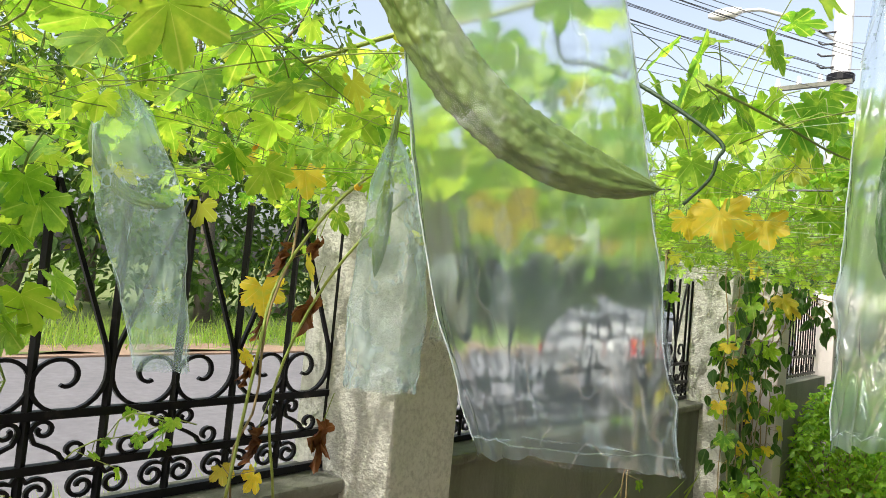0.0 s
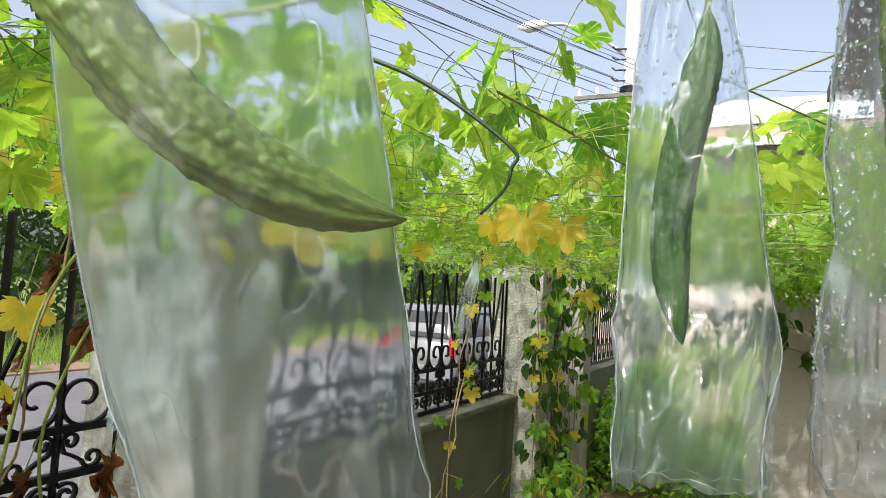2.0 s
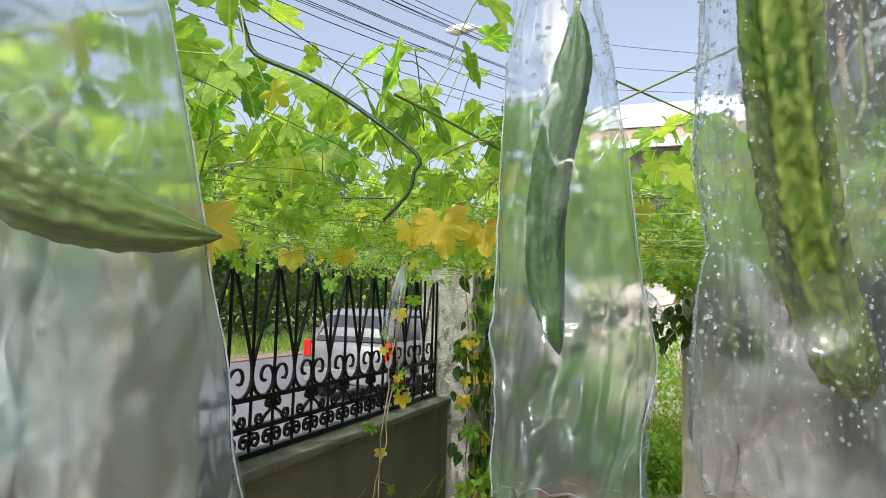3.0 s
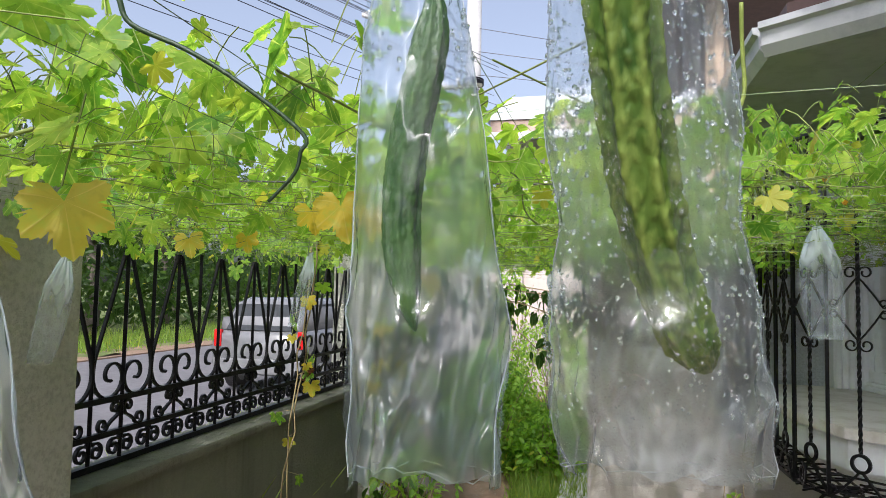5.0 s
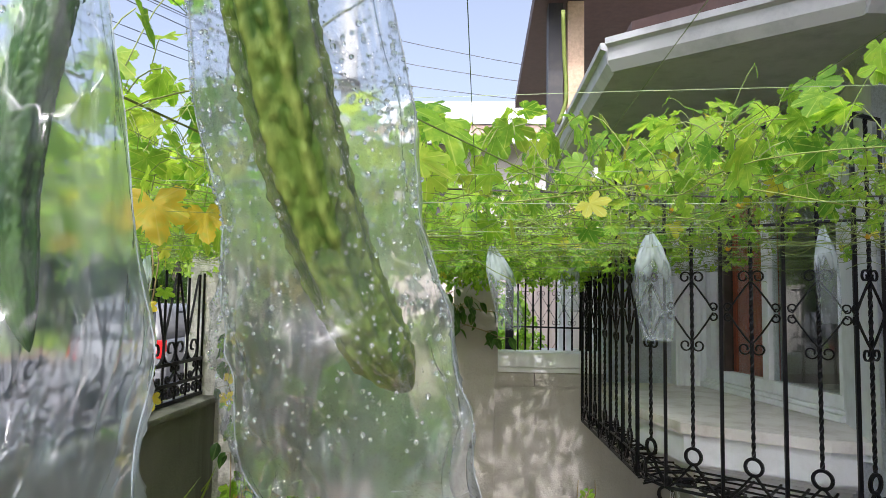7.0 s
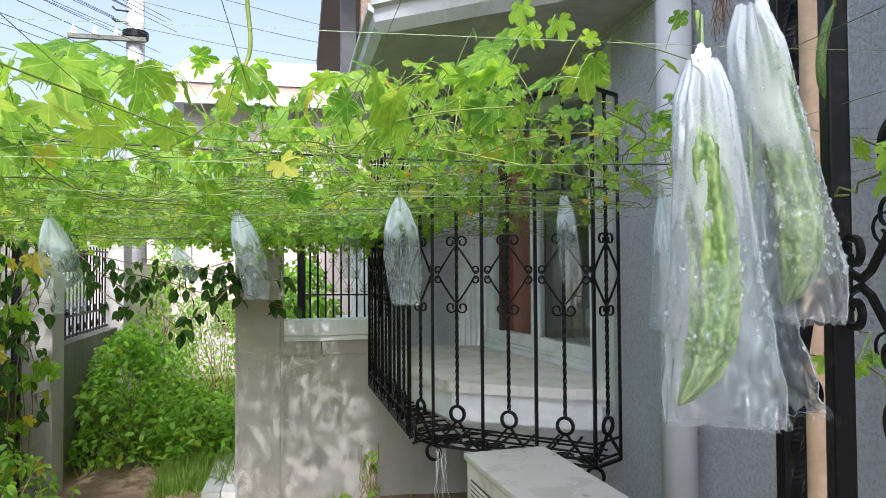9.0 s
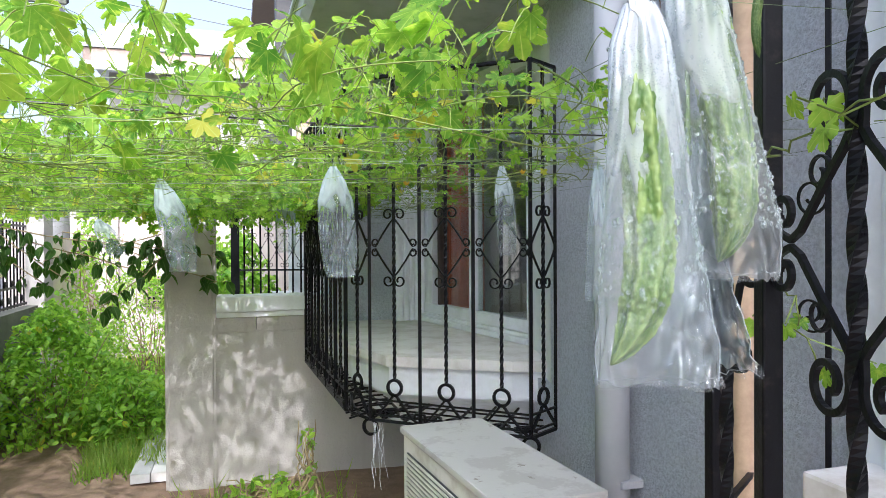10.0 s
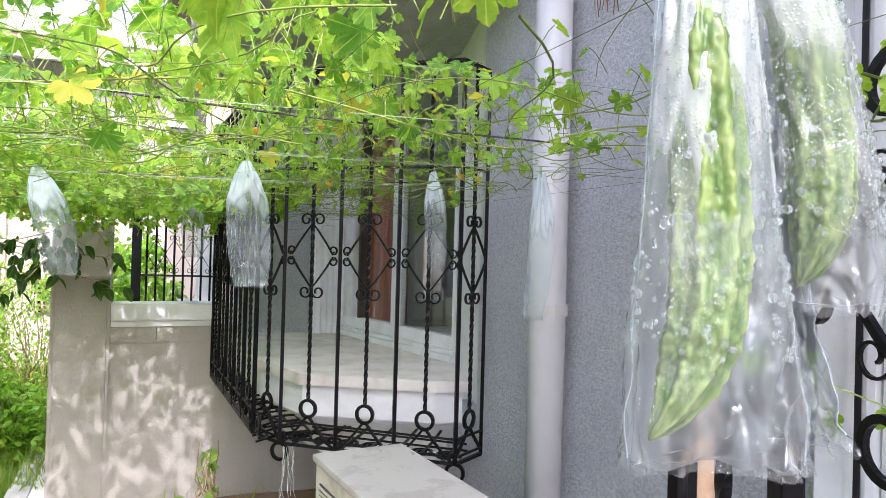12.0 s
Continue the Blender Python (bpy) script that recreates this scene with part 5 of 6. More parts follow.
def put_leaf(p, rng, big=1.0):
    """A leaf on a short stalk that stands up or hangs from the stem at p."""
    yaw = rng.uniform(0, 6.28)
    rise = rng.uniform(0.02, 0.11) if rng.random() < 0.8 else rng.uniform(-0.06, 0.0)
    q = p + Vector((0.05 * math.cos(yaw + 1.57), 0.05 * math.sin(yaw + 1.57), rise))
    size = rng.uniform(0.036, 0.078) * big * (0.86 if p.x < 1.25 and p.y < -0.3 else 0.52 if p.x > 1.9 and p.y > -0.3 else 0.68 if p.y > 0.2 or p.x > 1.8 else 0.9)
    m = turned(q, yaw, rng.gauss(-0.75, 0.45), rng.gauss(0, 0.35), size)
    return m, q


def put_stalk(p, q):
    tube(petioles, (p, p.lerp(q, 0.35) + Vector((0, 0, 0.008)), p.lerp(q, 0.7) + Vector((0, 0, 0.009)), q), (0.0009 if q.y < -0.4 else 0.0012), 4, cap=False)


for s in range(230):
    x, y = rng.uniform(-0.2, 3.3), rng.uniform(-3.0, 4.3)
    a = rng.uniform(0, 6.28)
    l = rng.uniform(0.6, 2.0)
    x2, y2 = min(max(x + l * math.cos(a), -0.3), 3.35), min(max(y + l * math.sin(a), -3.0), 4.4)
    line = drift((x, y, NET_Z + rng.uniform(-0.02, 0.05)), (x2, y2, NET_Z + rng.uniform(-0.02, 0.06)), 26, rng, 0.06)
    line = [p for p in line if math.hypot(p.x - 1.75, p.y + 1.92) > (0.62 if p.x < 1.6 else 1.0)]
    if len(line) > 3:
        tube(stems, line, rng.uniform(0.0009, 0.0022) * (0.6 if y < -0.5 else 1.0), 4, cap=False)
for s in range(420):
    x, y, a = rng.uniform(0.0, 3.2), rng.uniform(-0.4, 3.4), rng.uniform(0, 6.28)
    z, l = NET_Z + rng.gauss(0.0, 0.04), rng.uniform(0.12, 0.5)
    tube(stems, drift((x, y, z), (x + l * math.cos(a), y + l * math.sin(a), z + rng.uniform(-0.08, 0.06)), 9, rng, 0.03), rng.uniform(0.0006, 0.0013), 3, cap=False)
for _ in range(17500):
    x, y = rng.uniform(-0.55, 3.4), rng.uniform(-2.6, 4.5)
    d = density(x, y)
    if y < 0.2 and x < 2.4 and rng.random() > 0.75:
        continue
    if rng.random() > d * (0.75 + 0.6 * noise.noise((x * 2.2, y * 2.2, 7.0))):
        continue
    z = NET_Z + (0.01 if x < 2.1 else 0.04) + abs(rng.gauss(0, 0.075)) * (1.0 if x < 2.2 else 1.8 if y > 0.1 else 1.3)
    if x < 0.35:
        z -= rng.random() ** 2 * 0.16
        z += 0.14 * rng.random()
    if x > 1.75 and y < -0.3:
        z = NET_Z + 0.6 * (z - NET_Z)
    m, q = put_leaf(Vector((x, y, z)), rng)
    r = math.hypot(q.x - 1.72, q.y + 1.92)
    if r < 0.5 or math.hypot(q.x - 2.36, q.y + 1.38) < 0.36:
        continue
    if 1.45 < x < 2.3 and q.z > NET_Z + 0.09 + 0.3 * max(-0.4, y + 0.9):
        continue
    put_stalk(Vector((x, y, z)), q)
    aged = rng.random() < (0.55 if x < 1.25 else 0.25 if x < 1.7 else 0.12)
    if r < 1.55 and y > -2.4 and len(near) < 300:
        near.append((m, aged))
    else:
        (old if aged else far)[rng.randrange(4)].append(m)
for _ in range(1300):
    at = Vector((rng.uniform(1.55, 2.75), rng.uniform(2.25, 3.02), NET_Z + rng.gauss(-0.01, 0.05)))
    m, q = put_leaf(at, rng)
    put_stalk(at, q)
    far[rng.randrange(4)].append(m)
for _ in range(3000):
    x, y = rng.uniform(1.5, 2.85), rng.uniform(0.95, 2.32)
    if noise.noise((x * 10.0, y * 10.0, 3.0)) < 0.04 - 0.26 * (y - 1.6) or rng.random() > 0.34 + 0.6 * (y - 1.2):
        continue
    at = Vector((x, y, NET_Z + abs(rng.gauss(0.01, 0.05))))
    m, q = put_leaf(at, rng, 1.3)
    put_stalk(at, q)
    far[rng.randrange(4)].append(m)
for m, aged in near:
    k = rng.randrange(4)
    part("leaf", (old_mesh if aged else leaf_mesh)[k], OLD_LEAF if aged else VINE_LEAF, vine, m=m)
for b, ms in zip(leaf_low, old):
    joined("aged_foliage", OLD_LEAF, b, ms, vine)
for b, ms in zip(leaf_low, far):
    joined("foliage", VINE_LEAF, b, ms, vine)
part("stem_tangle", stems, STEM, vine, kind="stuff", smooth=True)
part("stalk_tangle", petioles, STEM, vine, kind="stuff")
# thick old stems that cross the view
DARK_STEM = varied("old_vine_stem", (0.035, 0.075, 0.03), (0.02, 0.05, 0.02), 0.5, 60.0)
part("old_stem", tube_bm(eased(((1.13, -1.33, 2.06), (1.142, -1.329, 2.029), (1.157, -1.324, 1.999), (1.221, -1.311, 1.97), (1.285, -1.296, 1.931), (1.359, -1.278, 1.872), (1.356, -1.276, 1.85), (1.349, -1.276, 1.825), (1.319, -1.279, 1.792))), [0.0037 - 0.00004 * k for k in range(41)], 8), DARK_STEM, vine, "thick dark green stem", smooth=True)
for pts, r in ((((1.95, -0.68, 2.24), (1.955, -0.66, 2.16), (1.96, -0.65, 2.08), (1.945, -0.65, 2.03)), 0.004),
               (((0.16, -1.14, 1.05), (0.2, -1.12, 1.4), (0.22, -1.08, 1.65), (0.4, -1.0, 1.9), (0.62, -0.9, 2.0)), 0.0045),
               (((0.16, -0.99, 1.05), (0.17, -1.03, 1.35), (0.3, -0.95, 1.7), (0.5, -0.8, 1.95), (0.75, -0.7, 2.02)), 0.004),
               (((0.2, -1.55, 1.97), (0.6, -1.5, 1.98), (0.95, -1.42, 2.04), (1.2, -1.35, 2.08)), 0.004)):
    part("stem", tube_bm(eased(pts), r, 7), STEM, vine, smooth=True)


# ---- hanging and climbing growth along the fence ----
def trail(name, pts, leaves, seed, label, mats, size=(0.04, 0.07), stem=DRY_STEM, r=0.0035):
    rng = random.Random(seed)
    t = thing(name, pts[0], label, "vine", "fence climbers")
    line = []
    for a, b in zip(pts, pts[1:]):
        line += drift(a, b, 6, rng, 0.015)
    part("stem", tube_bm(line, r, 5), stem, t, smooth=True)
    for k in range(leaves):
        p = rng.choice(line)
        q = p + Vector((rng.uniform(-0.06, 0.08), rng.uniform(-0.08, 0.08), rng.uniform(-0.04, 0.03)))
        mat, me = rng.choice(mats)
        part("stalk", tube_bm((p, q), 0.0013, 3), stem, t)
        part("leaf", me, mat, t, m=turned(q, rng.uniform(0, 6.28), rng.gauss(-1.2, 0.35), rng.gauss(0, 0.3), rng.uniform(*size)))
    return t


YEL = (YELLOW_LEAF, base_mesh("leaf", leaf_kinds[1], YELLOW_LEAF))
GRN = (VINE_LEAF, leaf_mesh[2])
HANG = (YELLOW_LEAF, base_mesh("leaf", lobed_leaf(random.Random(77), True, 0.15, 0.66), YELLOW_LEAF))
DRK = (BROAD_LEAF, base_mesh("leaf", oval_leaf(0.62, 0.25), BROAD_LEAF))
crumpled = lobed_leaf(random.Random(411), True, 1.6)
DRY = (DRY_LEAF, base_mesh("leaf", ([(x * 0.38 + 0.1 * math.sin(8 * y), y * 0.95, 0.3 * z + 0.22 * math.sin(9 * x) * math.cos(7 * y)) for x, y, z in crumpled[0]], crumpled[1], crumpled[2]), DRY_LEAF))
trail("hanging_vine", ((0.40, 0.92, 1.92), (0.38, 0.90, 1.4), (0.36, 0.75, 0.9), (0.34, 0.68, 0.0)), 9, 1, "thin dry vine with a few yellow leaves beside the fence wall", [YEL, GRN, GRN])
trail("hanging_vine", ((0.36, 0.95, 1.9), (0.36, 0.86, 1.3), (0.34, 0.7, 0.0)), 7, 2, "thin dry vine with a few yellow leaves beside the fence wall", [YEL, DRY, GRN])
for i, y in enumerate((1.85, 2.0, 2.15, 2.3, 2.42, 2.55, 2.68, 2.8)):
    trail("climbing_vine", ((0.40 + 0.03 * i, y, 1.95), (0.42, y - 0.05, 1.4), (0.40, y + 0.05, 0.8), (0.38, y, 0.0)), 42, 10 + i, "climbing vine with yellow and dark green leaves on the pillar", [YEL, GRN] + [DRK] * 9, (0.055, 0.12))
for i, (a, b) in enumerate((((0.5, 3.15, 1.85), (1.25, 2.95, 1.28)), ((1.25, 2.95, 1.28), (1.75, 2.85, 1.7)), ((0.8, 3.05, 1.7), (1.5, 2.9, 1.5)), ((0.3, 2.9, 1.9), (0.9, 3.05, 1.42)), ((1.2, 3.0, 1.7), (1.95, 2.9, 1.42)), ((0.6, 3.0, 1.8), (1.6, 2.92, 1.62)), ((1.0, 3.05, 1.76), (1.9, 2.88, 1.6)), ((0.9, 3.1, 1.58), (1.6, 2.95, 1.74)))):
    trail("broad_leaf_creeper", (a, b), 26, 30 + i, "creeper with dark broad leaves drooping over the path", [DRK], (0.06, 0.11), r=0.004)
trail("gate_twig", ((2.70, -1.10, 1.752), (2.655, -1.20, 1.772), (2.63, -1.29, 1.782), (2.60, -1.40, 1.80)), 4, 61, "thin green vine twig reaching past the iron gate", [GRN], (0.020, 0.032), STEM, 0.0013)
trail("gate_twig", ((2.792, -1.077, 1.626), (2.815, -1.082, 1.554), (2.861, -1.093, 1.489)), 6, 62, "thin vine twig with small leaves hanging by the gate", [GRN], (0.018, 0.030), STEM, 0.0012)
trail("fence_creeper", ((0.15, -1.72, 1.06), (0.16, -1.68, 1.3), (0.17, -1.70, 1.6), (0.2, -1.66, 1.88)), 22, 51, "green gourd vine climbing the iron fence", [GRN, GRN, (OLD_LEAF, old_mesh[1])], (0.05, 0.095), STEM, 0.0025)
trail("fence_creeper", ((0.14, -1.52, 1.22), (0.13, -1.38, 1.30), (0.13, -1.22, 1.26)), 12, 52, "thin green vine twined in the fence scrolls", [GRN], (0.02, 0.036), STEM, 0.0018)
trail("climbing_vine", ((0.16, -1.12, 1.06), (0.2, -1.1, 1.5), (0.25, -1.05, 1.9)), 4, 50, "dying vine stem with withered leaves on the fence", [GRN, YEL])


def single_leaf(name, mat_mesh, p, size, yaw, tilt, label, rise=0.12):
    t = thing(name, p, label, "leaf", "old leaves")
    part("blade", mat_mesh[1], mat_mesh[0], t, m=turned(p, yaw, tilt, 0.2, size))
    part("stalk", tube_bm((Vector(p), Vector(p) + Vector((0.01, 0.02, rise))), 0.0014, 4), STEM, t)
    return t


for p, sz in (((0.16, -1.03, 1.73), 0.055), ((0.16, -0.92, 1.60), 0.075), ((0.16, -1.08, 1.55), 0.05), ((0.16, -1.06, 1.24), 0.06), ((0.16, -0.84, 1.24), 0.075), ((0.16, -1.11, 1.43), 0.05), ((0.17, -0.93, 1.76), 0.045)):
    single_leaf("withered_leaf", DRY, p, sz * 1.35, 2.5 + p[1] * 9, -1.5, "curled brown withered leaf hanging on the fence", 0.08)
for p, sz, yaw in (((0.16, -1.10, 1.63), 0.085, 4.1), ((1.14, -0.62, 1.90), 0.095, 3.5), ((1.22, -0.55, 1.88), 0.07, 3.2), ((1.06, -0.60, 1.88), 0.06, 3.9), ((1.058, -1.31, 1.81), 0.078, 3.85), ((0.30, -1.30, 1.93), 0.07, 3.9), ((0.42, -1.2, 1.90), 0.07, 4.1), ((0.38, 0.888, 1.655), 0.055, 3.6), ((0.38, 0.74, 1.49), 0.035, 3.2), ((0.38, 0.90, 1.35), 0.038, 3.9), ((0.38, 0.95, 1.26), 0.062, 3.5), ((0.45, 1.66, 1.17), 0.06, 3.4), ((0.45, 1.70, 1.27), 0.05, 3.1), ((0.45, 1.84, 1.39), 0.045, 3.7), ((0.55, -0.3, 1.84), 0.06, 3.6), ((0.62, -0.1, 1.86), 0.055, 3.3)):
    single_leaf("yellow_leaf", HANG, p, sz, yaw, -1.35, "large yellow gourd leaf hanging from the trellis")


def flower(p, seed):
    rng = random.Random(seed)
    t = thing("gourd_flower", p, "small yellow gourd flower on a thin stalk", "flower", "gourd flowers")
    vs, fs, uv = oval_leaf(0.7, -0.5, 0.2)
    me = base_mesh("petal", (vs, fs, uv), PETAL)
    for k in range(5):
        part("petal", me, PETAL, t, m=turned(p, k * 1.257 + rng.uniform(-0.2, 0.2), 0.5, rng.uniform(-0.3, 0.3), 0.017))
    part("stalk", tube_bm((Vector(p), Vector(p) + Vector((0.01, 0.01, 0.05))), 0.001, 4), STEM, t)


for i, p in enumerate(((1.72, 0.2, 2.1), (2.45, -0.2, 1.93), (2.6, 0.3, 1.86), (2.35, 0.05, 1.95), (2.2, -0.3, 1.96), (0.34, -1.28, 1.92), (2.66, -1.14, 1.75), (0.52, -1.12, 1.85), (2.9, 0.05, 1.88))):
    flower(p, i)


# ---- gourds in their bags ----
def bezier(ps, n):
    ps = [Vector(p) for p in ps]
    out = []
    for i in range(n + 1):
        t = i / n
        q = ps[:]
        while len(q) > 1:
            q = [a.lerp(b, t) for a, b in zip(q, q[1:])]
        out.append(q[0])
    return out


def gourd(pts, r, seed, mat, label, blunt=0.72, ridges=0.1):
    """A warty ridged gourd along a curve of control points, its stalk end first."""
    rng = random.Random(seed)
    n, m = 200, 96
    line = bezier(pts, n)
    length = sum((b - a).length for a, b in zip(line, line[1:]))
    bm = bmesh.new()
    layer = bm.verts.layers.float.new("ridge")
    side, rings = None, []
    for i, p in enumerate(line):
        d = (line[min(i + 1, n)] - line[max(i - 1, 0)]).normalized()
        side = d.orthogonal().normalized() if side is None else (side - d * side.dot(d)).normalized()
        other = d.cross(side)
        s = i / n
        prof = max(0.04, min(1.0, (s / 0.16) ** 0.6 if s < 0.16 else 1.0) * (1.0 if s < blunt else max(0.0, 1 - ((s - blunt) / (1 - blunt)) ** 2) ** 0.75))
        prof *= 0.82 + 0.18 * math.sin(math.pi * s)
        ring = []
        for k in range(m):
            a = 2 * math.pi * k / m
            wob = a + 0.10 * noise.noise((math.cos(a) * 2, math.sin(a) * 2 + seed, s * 9))
            rid = (0.5 + 0.5 * math.cos(8 * wob + seed)) ** 1.5
            ca, sa, fr = math.cos(a), math.sin(a), s * length / r
            big = max(0.0, 1 - 1.25 * noise.voronoi((ca * 4.4 + seed, sa * 4.4, fr * 2.3))[0][0]) ** 1.2
            small = max(0.0, 1 - 1.3 * noise.voronoi((ca * 8.5, sa * 8.5 + seed, fr * 5.2))[0][0])
            wart = 0.62 * big + 0.38 * small
            warty = 1.0 if ridges < 0.12 else 0.55 + 0.75 * s
            k_r = r * prof * (0.80 + ridges * rid + (0.15 if ridges < 0.12 else 0.18) * warty * wart + 0.03 * noise.noise((ca, sa + seed, fr * 0.4)))
            v = bm.verts.new(p + k_r * (math.cos(a) * side + math.sin(a) * other))
            v[layer] = max(0.0, min(1.0, rid * (0.3 if ridges < 0.12 else 0.85) + 1.3 * warty * (wart - 0.25) - (0.0 if ridges < 0.12 else 0.25)))
            ring.append(v)
        rings.append(ring)
    for a, b in zip(rings, rings[1:]):
        for k in range(m):
            bm.faces.new((a[k], a[(k + 1) % m], b[(k + 1) % m], b[k]))
    bm.faces.new(rings[0][::-1])
    bm.faces.new(rings[-1])
    t = thing("bitter_gourd", pts[0], label, "gourd", "bagged gourds")
    part("fruit", bm, mat, t, smooth=True)
    a = Vector(pts[0])
    part("stalk", tube_bm((a + Vector((0, 0, -0.004)), a + Vector((0.004, 0.002, 0.03)), a + Vector((0.002, 0.01, max(0.06, NET_Z + 0.02 - a.z)))), 0.0022, 6), STEM, t, smooth=True)
    return t


NECK_FILM = painted("bunched_white_film", (0.72, 0.75, 0.77), (0.55, 0.58, 0.62), 0.3, 0.6)


def droplets(place, n, rng, parent, v0, v1, size):
    """Beads of water on the film."""
    ico = bmesh.new()
    bmesh.ops.create_icosphere(ico, subdivisions=1, radius=1.0)
    ico.verts.ensure_lookup_table()
    bv = [tuple(v.co) for v in ico.verts]
    bf = [tuple(v.index for v in f.verts) for f in ico.faces]
    ico.free()
    ms = []
    for _ in range(n):
        p = place(rng.uniform(v0, v1), rng.uniform(0, 1))
        s = size * (0.25 + rng.random() ** 3)
        ms.append(Matrix.Translation(p) @ Matrix.Diagonal((s, s, s * rng.uniform(0.9, 1.3), 1)))
    return joined("water_bead", WATER, (bv, bf, [(0, 0)] * len(bv)), ms, parent, "beads of water on the film")


wm = Nodes("water_bead")
wm.base((0.9, 0.95, 0.97), 0.03)
wm.bsdf.inputs["Transmission Weight"].default_value = 0.93
wm.bsdf.inputs["IOR"].default_value = 1.33
WATER = wm.mat


def bag(top, bottom, profile, face, seed, label, mat=FILM, depth=0.35, crease=1.0, drops=0, drop_size=0.0022, drop_range=(0.15, 0.75), name="plastic_bag", tie=True, edge=0.00045, neck=0.0, gathered=0.0, reach=0.4):
    """A thin bag hung from its gathered neck. profile: (place along it, half width); face: the direction that its broad side looks, in degrees from +y towards +x."""
    rng = random.Random(seed)
    top, bottom = Vector(top), Vector(bottom)
    nv, nu = 96, 84
    az = radians(face)
    wide, deep = Vector((math.cos(az), -math.sin(az), 0)), Vector((math.sin(az), math.cos(az), 0))
    ps, ws = [p for p, _ in profile], [w for _, w in profile]
    sway = rng.uniform(-0.012, 0.012)

    def place(v, u):
        c = top.lerp(bottom, v) + wide * sway * math.sin(3.3 * v + seed)
        a = 2 * math.pi * u
        half = float(np.interp(v, ps, ws))
        flat = depth * (1 - max(0.0, (v - 0.72) / 0.28) ** 1.5 * 0.9)
        gather = max(0.0, 1 - v / 0.3)
        pl = 1 + 0.30 * gather * math.sin(11 * a + seed) + 0.10 * gather * math.sin(19 * a)
        q = (math.cos(a), math.sin(a), v * 2.4)
        low = noise.noise((q[0] * 1.6 + seed, q[1] * 1.6, q[2] * 1.5))
        mid = noise.noise((q[0] * 3.5, q[1] * 3.5 + seed, q[2] * 3.2))
        cr = 1 - abs(noise.noise((q[0] * 2.4 + 9 + seed, q[1] * 2.4, q[2] * 2.8 + q[0] * 1.5))) * 2
        fine = 1 - abs(noise.noise((q[0] * 5 + 3 * seed, q[1] * 5, q[2] * 7 + q[1] * 3))) * 3
        dent = half * crease * (0.14 * low + 0.07 * mid + 0.24 * max(0.0, cr) ** 2 * (0.2 + 1.5 * v ** 3) + 0.02 * max(0.0, fine) ** 2 * (0.3 + v))
        cell = noise.voronoi((q[0] * 2.3 + seed, q[1] * 2.3, v * 8.0))[0][0] - 0.4
        dent += half * crease * cell * (0.07 + 0.36 * min(1.0, max(0.0, (v - 0.66) / 0.16)))
        x = math.copysign(abs(math.cos(a)) ** 0.8, math.cos(a)) * (half * pl + 0.35 * dent)
        y = math.sin(a) * (half * flat * pl) + dent * math.copysign(1, math.sin(a)) * abs(math.sin(a)) ** 0.5 * 0.8
        z = 0.006 * crease * mid
        return c + wide * x + deep * y + Vector((0, 0, z))

    bm = bmesh.new()
    layer = bm.verts.layers.float.new("gathered")
    rings = [[bm.verts.new(place(j / nv, k / nu)) for k in range(nu)] for j in range(nv + 1)]
    for j, ring in enumerate(rings):
        for k, vert in enumerate(ring):
            ang = 2 * math.pi * k / nu
            edge_at = reach + 0.28 * noise.noise((2.2 * math.cos(ang) + seed, 2.2 * math.sin(ang), j * 0.03))
            vert[layer] = gathered * min(1.0, max(0.0, (edge_at - j / nv) / 0.09))
    for a, b in zip(rings, rings[1:]):
        for k in range(nu):
            fc = bm.faces.new((a[k], a[(k + 1) % nu], b[(k + 1) % nu], b[k]))
            fc.material_index = 1 if k < nu // 2 else 0
    t = thing(name, top, label, "plastic bag", "fruit bags")
    film = part("film", bm, mat[0], t, smooth=True)
    film.data.materials.append(mat[1])
    part("seam", tube_bm([place(0.975, k / 40) for k in range(41)], 0.0004, 4), mat[1], t, "pressed seam across the bag")
    for u in (0.0, 0.5):
        part("side_fold", tube_bm([place(0.03 + 0.95 * k / 60, u) for k in range(61)], edge, 4), FILM_EDGE, t, "whitened fold along the bag's side")
    if neck:
        lump = bmesh.new()
        bmesh.ops.create_icosphere(lump, subdivisions=4, radius=1.0)
        for v in lump.verts:
            q = v.co.copy()
            k = 1 + 0.45 * noise.noise(q * 2.1 + Vector((seed, 0, 0))) + 0.3 * abs(noise.noise(q * 5.0))
            v.co = top + Vector((q.x * neck * 0.62 * k, q.y * neck * 0.5 * k, q.z * neck * k - 0.2 * neck))
        part("gathered_neck", lump, NECK_FILM, t, "crumpled white gathered neck", smooth=True)
    if tie:
        part("tie", tube_bm((top - Vector((0, 0, 0.012)), top, top + Vector((0.003, 0.004, max(0.02, NET_Z + 0.015 - top.z)))), (0.004, 0.003, 0.0012), 6), STRING, t)
    if drops:
        droplets(lambda v, u: place(v, u), drops, rng, t, *drop_range, drop_size)
    return t


# the gourds along the walk, from its start on
gourd(((1.405, -1.935, 1.862), (1.426, -1.914, 1.794), (1.440, -1.900, 1.744), (1.484, -1.862, 1.716), (1.521, -1.828, 1.716)), 0.0155, 1, GOURD_MID, "curved dark green bitter gourd inside a milky bag")
bag((1.44, -1.905, 1.93), (1.506, -1.834, 1.584), ((0, 0.012), (0.12, 0.034), (0.35, 0.052), (0.6, 0.056), (0.85, 0.050), (1, 0.046)), -40, 2, "milky plastic bag round a curved gourd", FILM_MILKY, 0.52, 0.5, edge=0.0004)
gourd(((0.941, -1.441, 1.822), (0.940, -1.440, 1.78), (0.938, -1.438, 1.73), (0.931, -1.439, 1.663)), 0.0125, 3, GOURD_FRESH, "slim young green gourd in a clear bag")
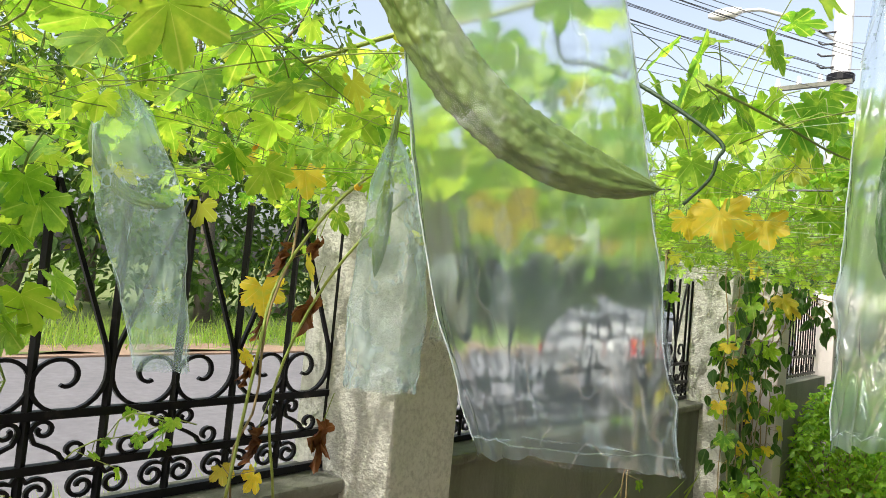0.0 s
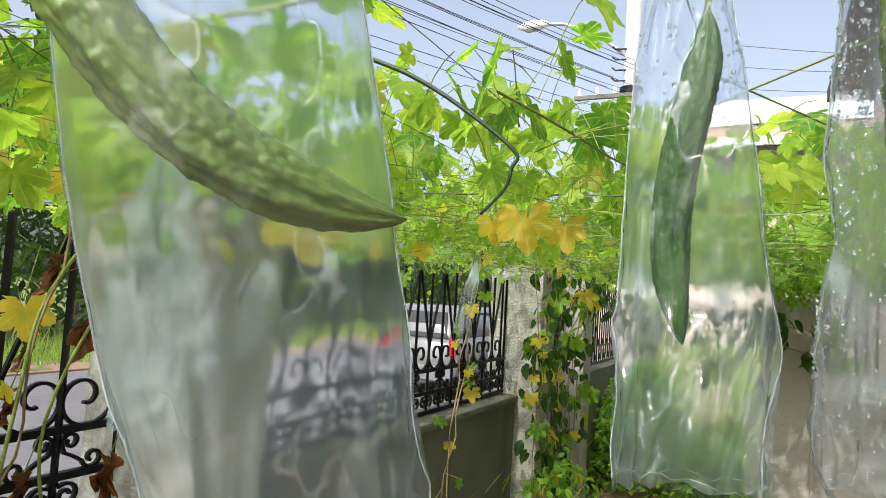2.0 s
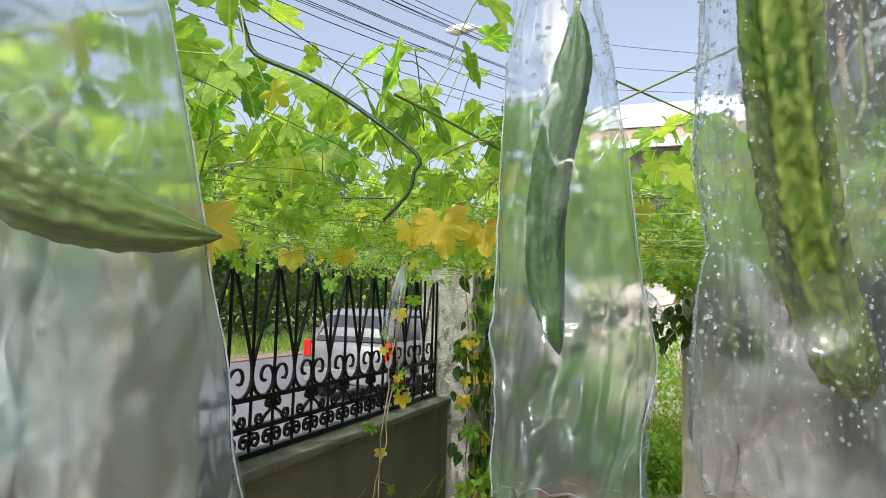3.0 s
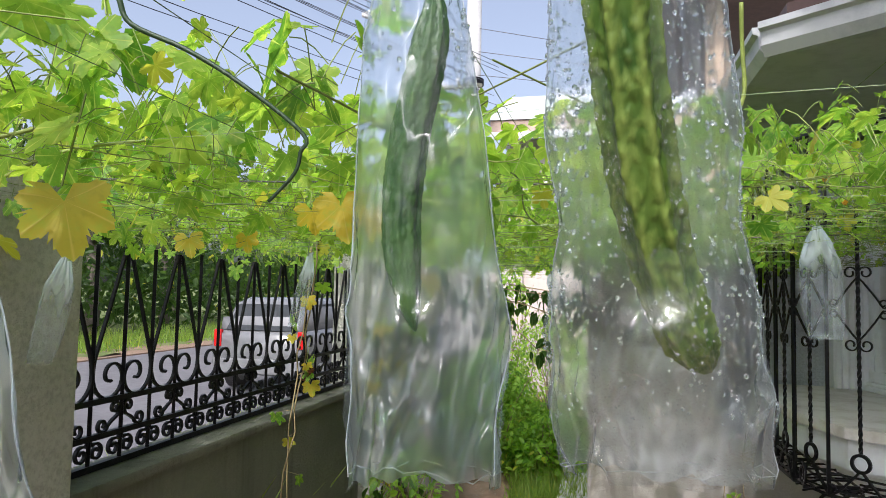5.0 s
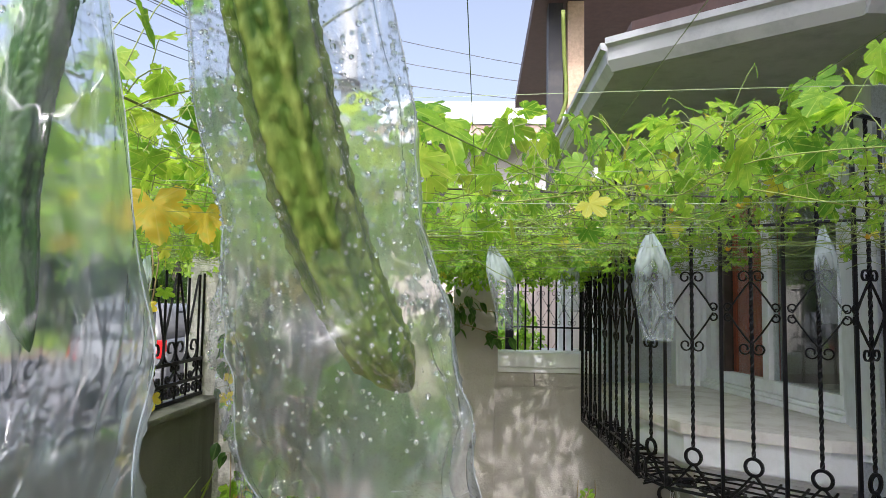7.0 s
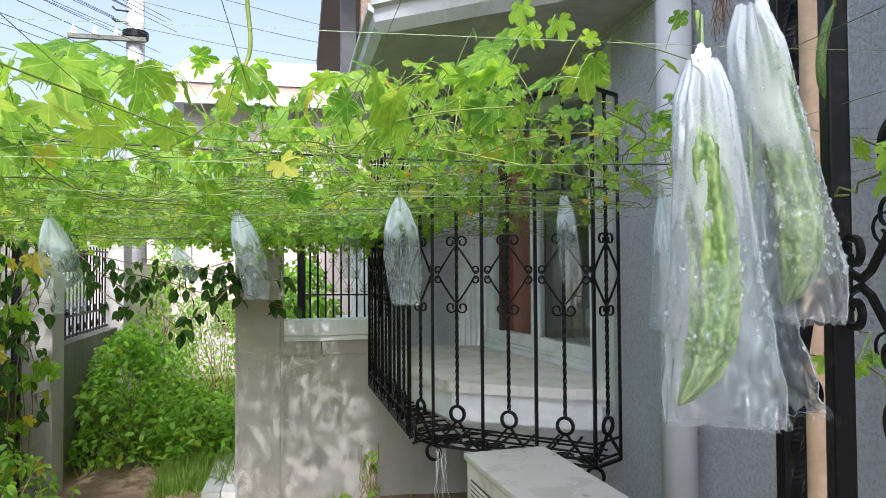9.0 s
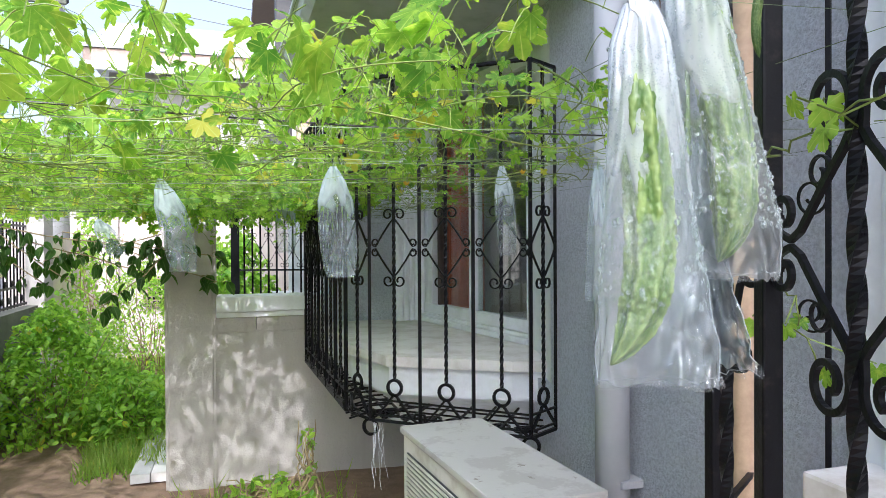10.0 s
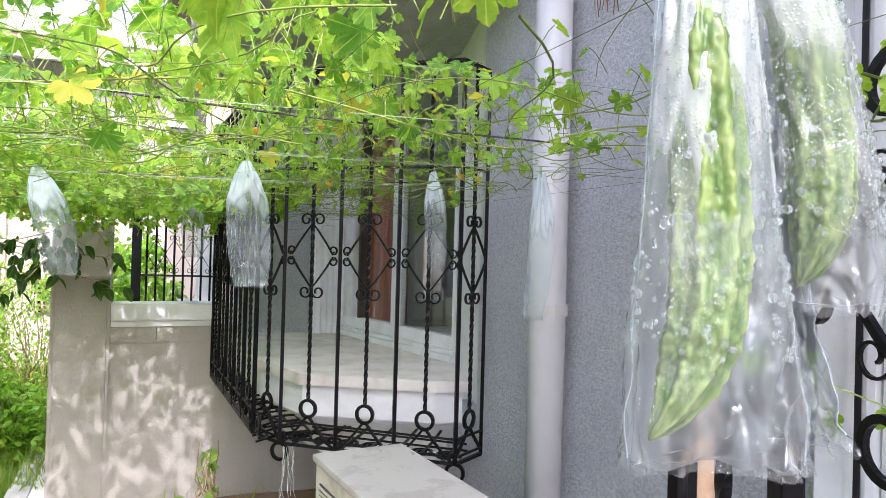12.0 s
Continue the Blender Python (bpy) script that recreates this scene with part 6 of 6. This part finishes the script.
bag((0.943, -1.443, 1.868), (0.949, -1.414, 1.497), ((0, 0.006), (0.18, 0.032), (0.45, 0.050), (0.7, 0.056), (1, 0.049)), -38, 4, "clear crinkled bag with a slim gourd before the pillar", FILM_MID, 0.3, 0.8, 60, 0.0015)
gourd(((0.545, -1.704, 1.862), (0.552, -1.700, 1.80), (0.578, -1.672, 1.735), (0.648, -1.612, 1.742)), 0.011, 5, GOURD_FRESH, "thin bent young gourd in a clear bag")
bag((0.571, -1.692, 1.953), (0.643, -1.599, 1.486), ((0, 0.006), (0.16, 0.040), (0.34, 0.060), (0.5, 0.066), (0.72, 0.049), (1, 0.036)), -52, 6, "long clear bag hanging before the iron fence", FILM_MID, 0.3, 0.9)
gourd(((1.608, -1.641, 1.865), (1.615, -1.641, 1.815), (1.580, -1.642, 1.765), (1.590, -1.638, 1.71), (1.600, -1.633, 1.668)), 0.0122, 7, GOURD, "dark green bitter gourd with a slight bend in a clear bag")
bag((1.603, -1.645, 1.94), (1.598, -1.627, 1.583), ((0, 0.006), (0.16, 0.020), (0.3, 0.030), (0.5, 0.037), (0.75, 0.043), (1, 0.037)), -10, 8, "clear plastic bag round a dark green gourd", FILM, 0.45, 1.0, 300, 0.0013, (0.1, 0.35))
gourd(((1.703, -1.70, 1.92), (1.706, -1.675, 1.86), (1.711, -1.655, 1.80), (1.722, -1.615, 1.70), (1.764, -1.564, 1.646)), 0.0200, 9, GOURD_FRESH, "plump ridged green gourd in a wet bag", 0.88, 0.14)
bag((1.708, -1.70, 1.945), (1.738, -1.552, 1.578), ((0, 0.009), (0.12, 0.034), (0.3, 0.041), (0.45, 0.048), (0.58, 0.045), (0.7, 0.055), (0.85, 0.058), (1, 0.052)), 2, 10, "wet clear bag with water beads round a ridged gourd", FILM_DEW, 0.5, 1.15, 3400, 0.0012, (0.10, 0.9))
gourd(((2.391, -1.341, 1.835), (2.388, -1.34, 1.77), (2.402, -1.348, 1.68), (2.408, -1.35, 1.62), (2.364, -1.338, 1.57)), 0.0225, 11, GOURD_PALE, "long pale green gourd in a tight bag", 0.72, 0.13)
bag((2.391, -1.341, 1.872), (2.402, -1.350, 1.552), ((0, 0.010), (0.1, 0.021), (0.3, 0.030), (0.55, 0.036), (0.75, 0.044), (1, 0.048)), 25, 12, "beaded clear bag round a long pale gourd", FILM_WET, 0.5, 0.8, 1100, 0.0024, (0.1, 0.8), neck=0.014, gathered=0.30, reach=0.48)
gourd(((2.453, -1.343, 1.90), (2.456, -1.345, 1.85), (2.468, -1.352, 1.77), (2.490, -1.36, 1.70), (2.460, -1.352, 1.655)), 0.0200, 13, GOURD_PALE, "pale ridged gourd in a beaded bag by the gate", 0.72, 0.13)
bag((2.451, -1.343, 1.925), (2.470, -1.354, 1.640), ((0, 0.010), (0.12, 0.021), (0.35, 0.029), (0.65, 0.032), (0.9, 0.034), (1, 0.026)), 32, 14, "beaded clear bag round a pale gourd by the gate", FILM_WET, 0.85, 0.7, 1100, 0.0024, (0.1, 0.85), neck=0.009, gathered=0.30, reach=0.48)
bag((2.443, -1.334, 1.76), (2.462, -1.345, 1.560), ((0, 0.006), (0.2, 0.024), (0.6, 0.032), (1, 0.034)), 30, 15, "empty crumpled bag hanging between two gourds", FILM, 0.3, 1.6)
gourd(((2.662, -1.196, 2.00), (2.652, -1.190, 1.97), (2.645, -1.186, 1.935), (2.650, -1.186, 1.91), (2.654, -1.187, 1.888)), 0.0062, 16, GOURD_PALE, "tiny young gourd hanging free by the gate")

# bags farther along
for i, (tp, bt, hw, face, lab) in enumerate((
        ((1.145, 0.84, 1.88), (1.225, 0.84, 1.53), 0.062, -10, "clear bag hanging over the path"),
        ((1.41, 1.91, 1.80), (1.50, 1.91, 1.62), 0.05, 0, "short twisted bag hanging over the path"),
        ((1.85, 0.47, 1.88), (1.90, 0.47, 1.585), 0.048, 5, "clear bag hanging before the cross wall pillar"),
        ((2.375, 0.39, 1.925), (2.40, 0.40, 1.56), 0.06, 15, "clear bag with a young gourd before the bay"),
        ((2.35, 2.3, 1.98), (2.36, 2.3, 1.62), 0.06, 10, "clear bag hanging by the terrace"),
        ((3.10, 0.70, 1.98), (3.12, 0.70, 1.62), 0.04, 25, "clear bag hanging at the window cage"),
        ((3.10, -0.05, 1.90), (3.08, -0.06, 1.50), 0.035, 30, "long thin bag hanging before the downpipe"),
        ((0.50, 0.62, 1.84), (0.45, 0.63, 1.53), 0.03, -25, "thin empty bag hanging by the fence"),
        ((0.40, -0.57, 1.76), (0.32, -0.57, 1.49), 0.035, -35, "small empty bag against the pillar"))):
    bag(tp, bt, ((0, 0.008), (0.12, hw * 0.5), (0.3, hw * 0.95), (0.55, hw), (0.8, hw * 0.9), (1, hw * 0.7)), face, 60 + i, lab, FILM_WHITE, 0.35, 1.0, gathered=0.42)
gourd(((2.378, 0.39, 1.90), (2.383, 0.39, 1.85), (2.388, 0.392, 1.80)), 0.011, 17, GOURD_PALE, "small young gourd in the bag before the bay")
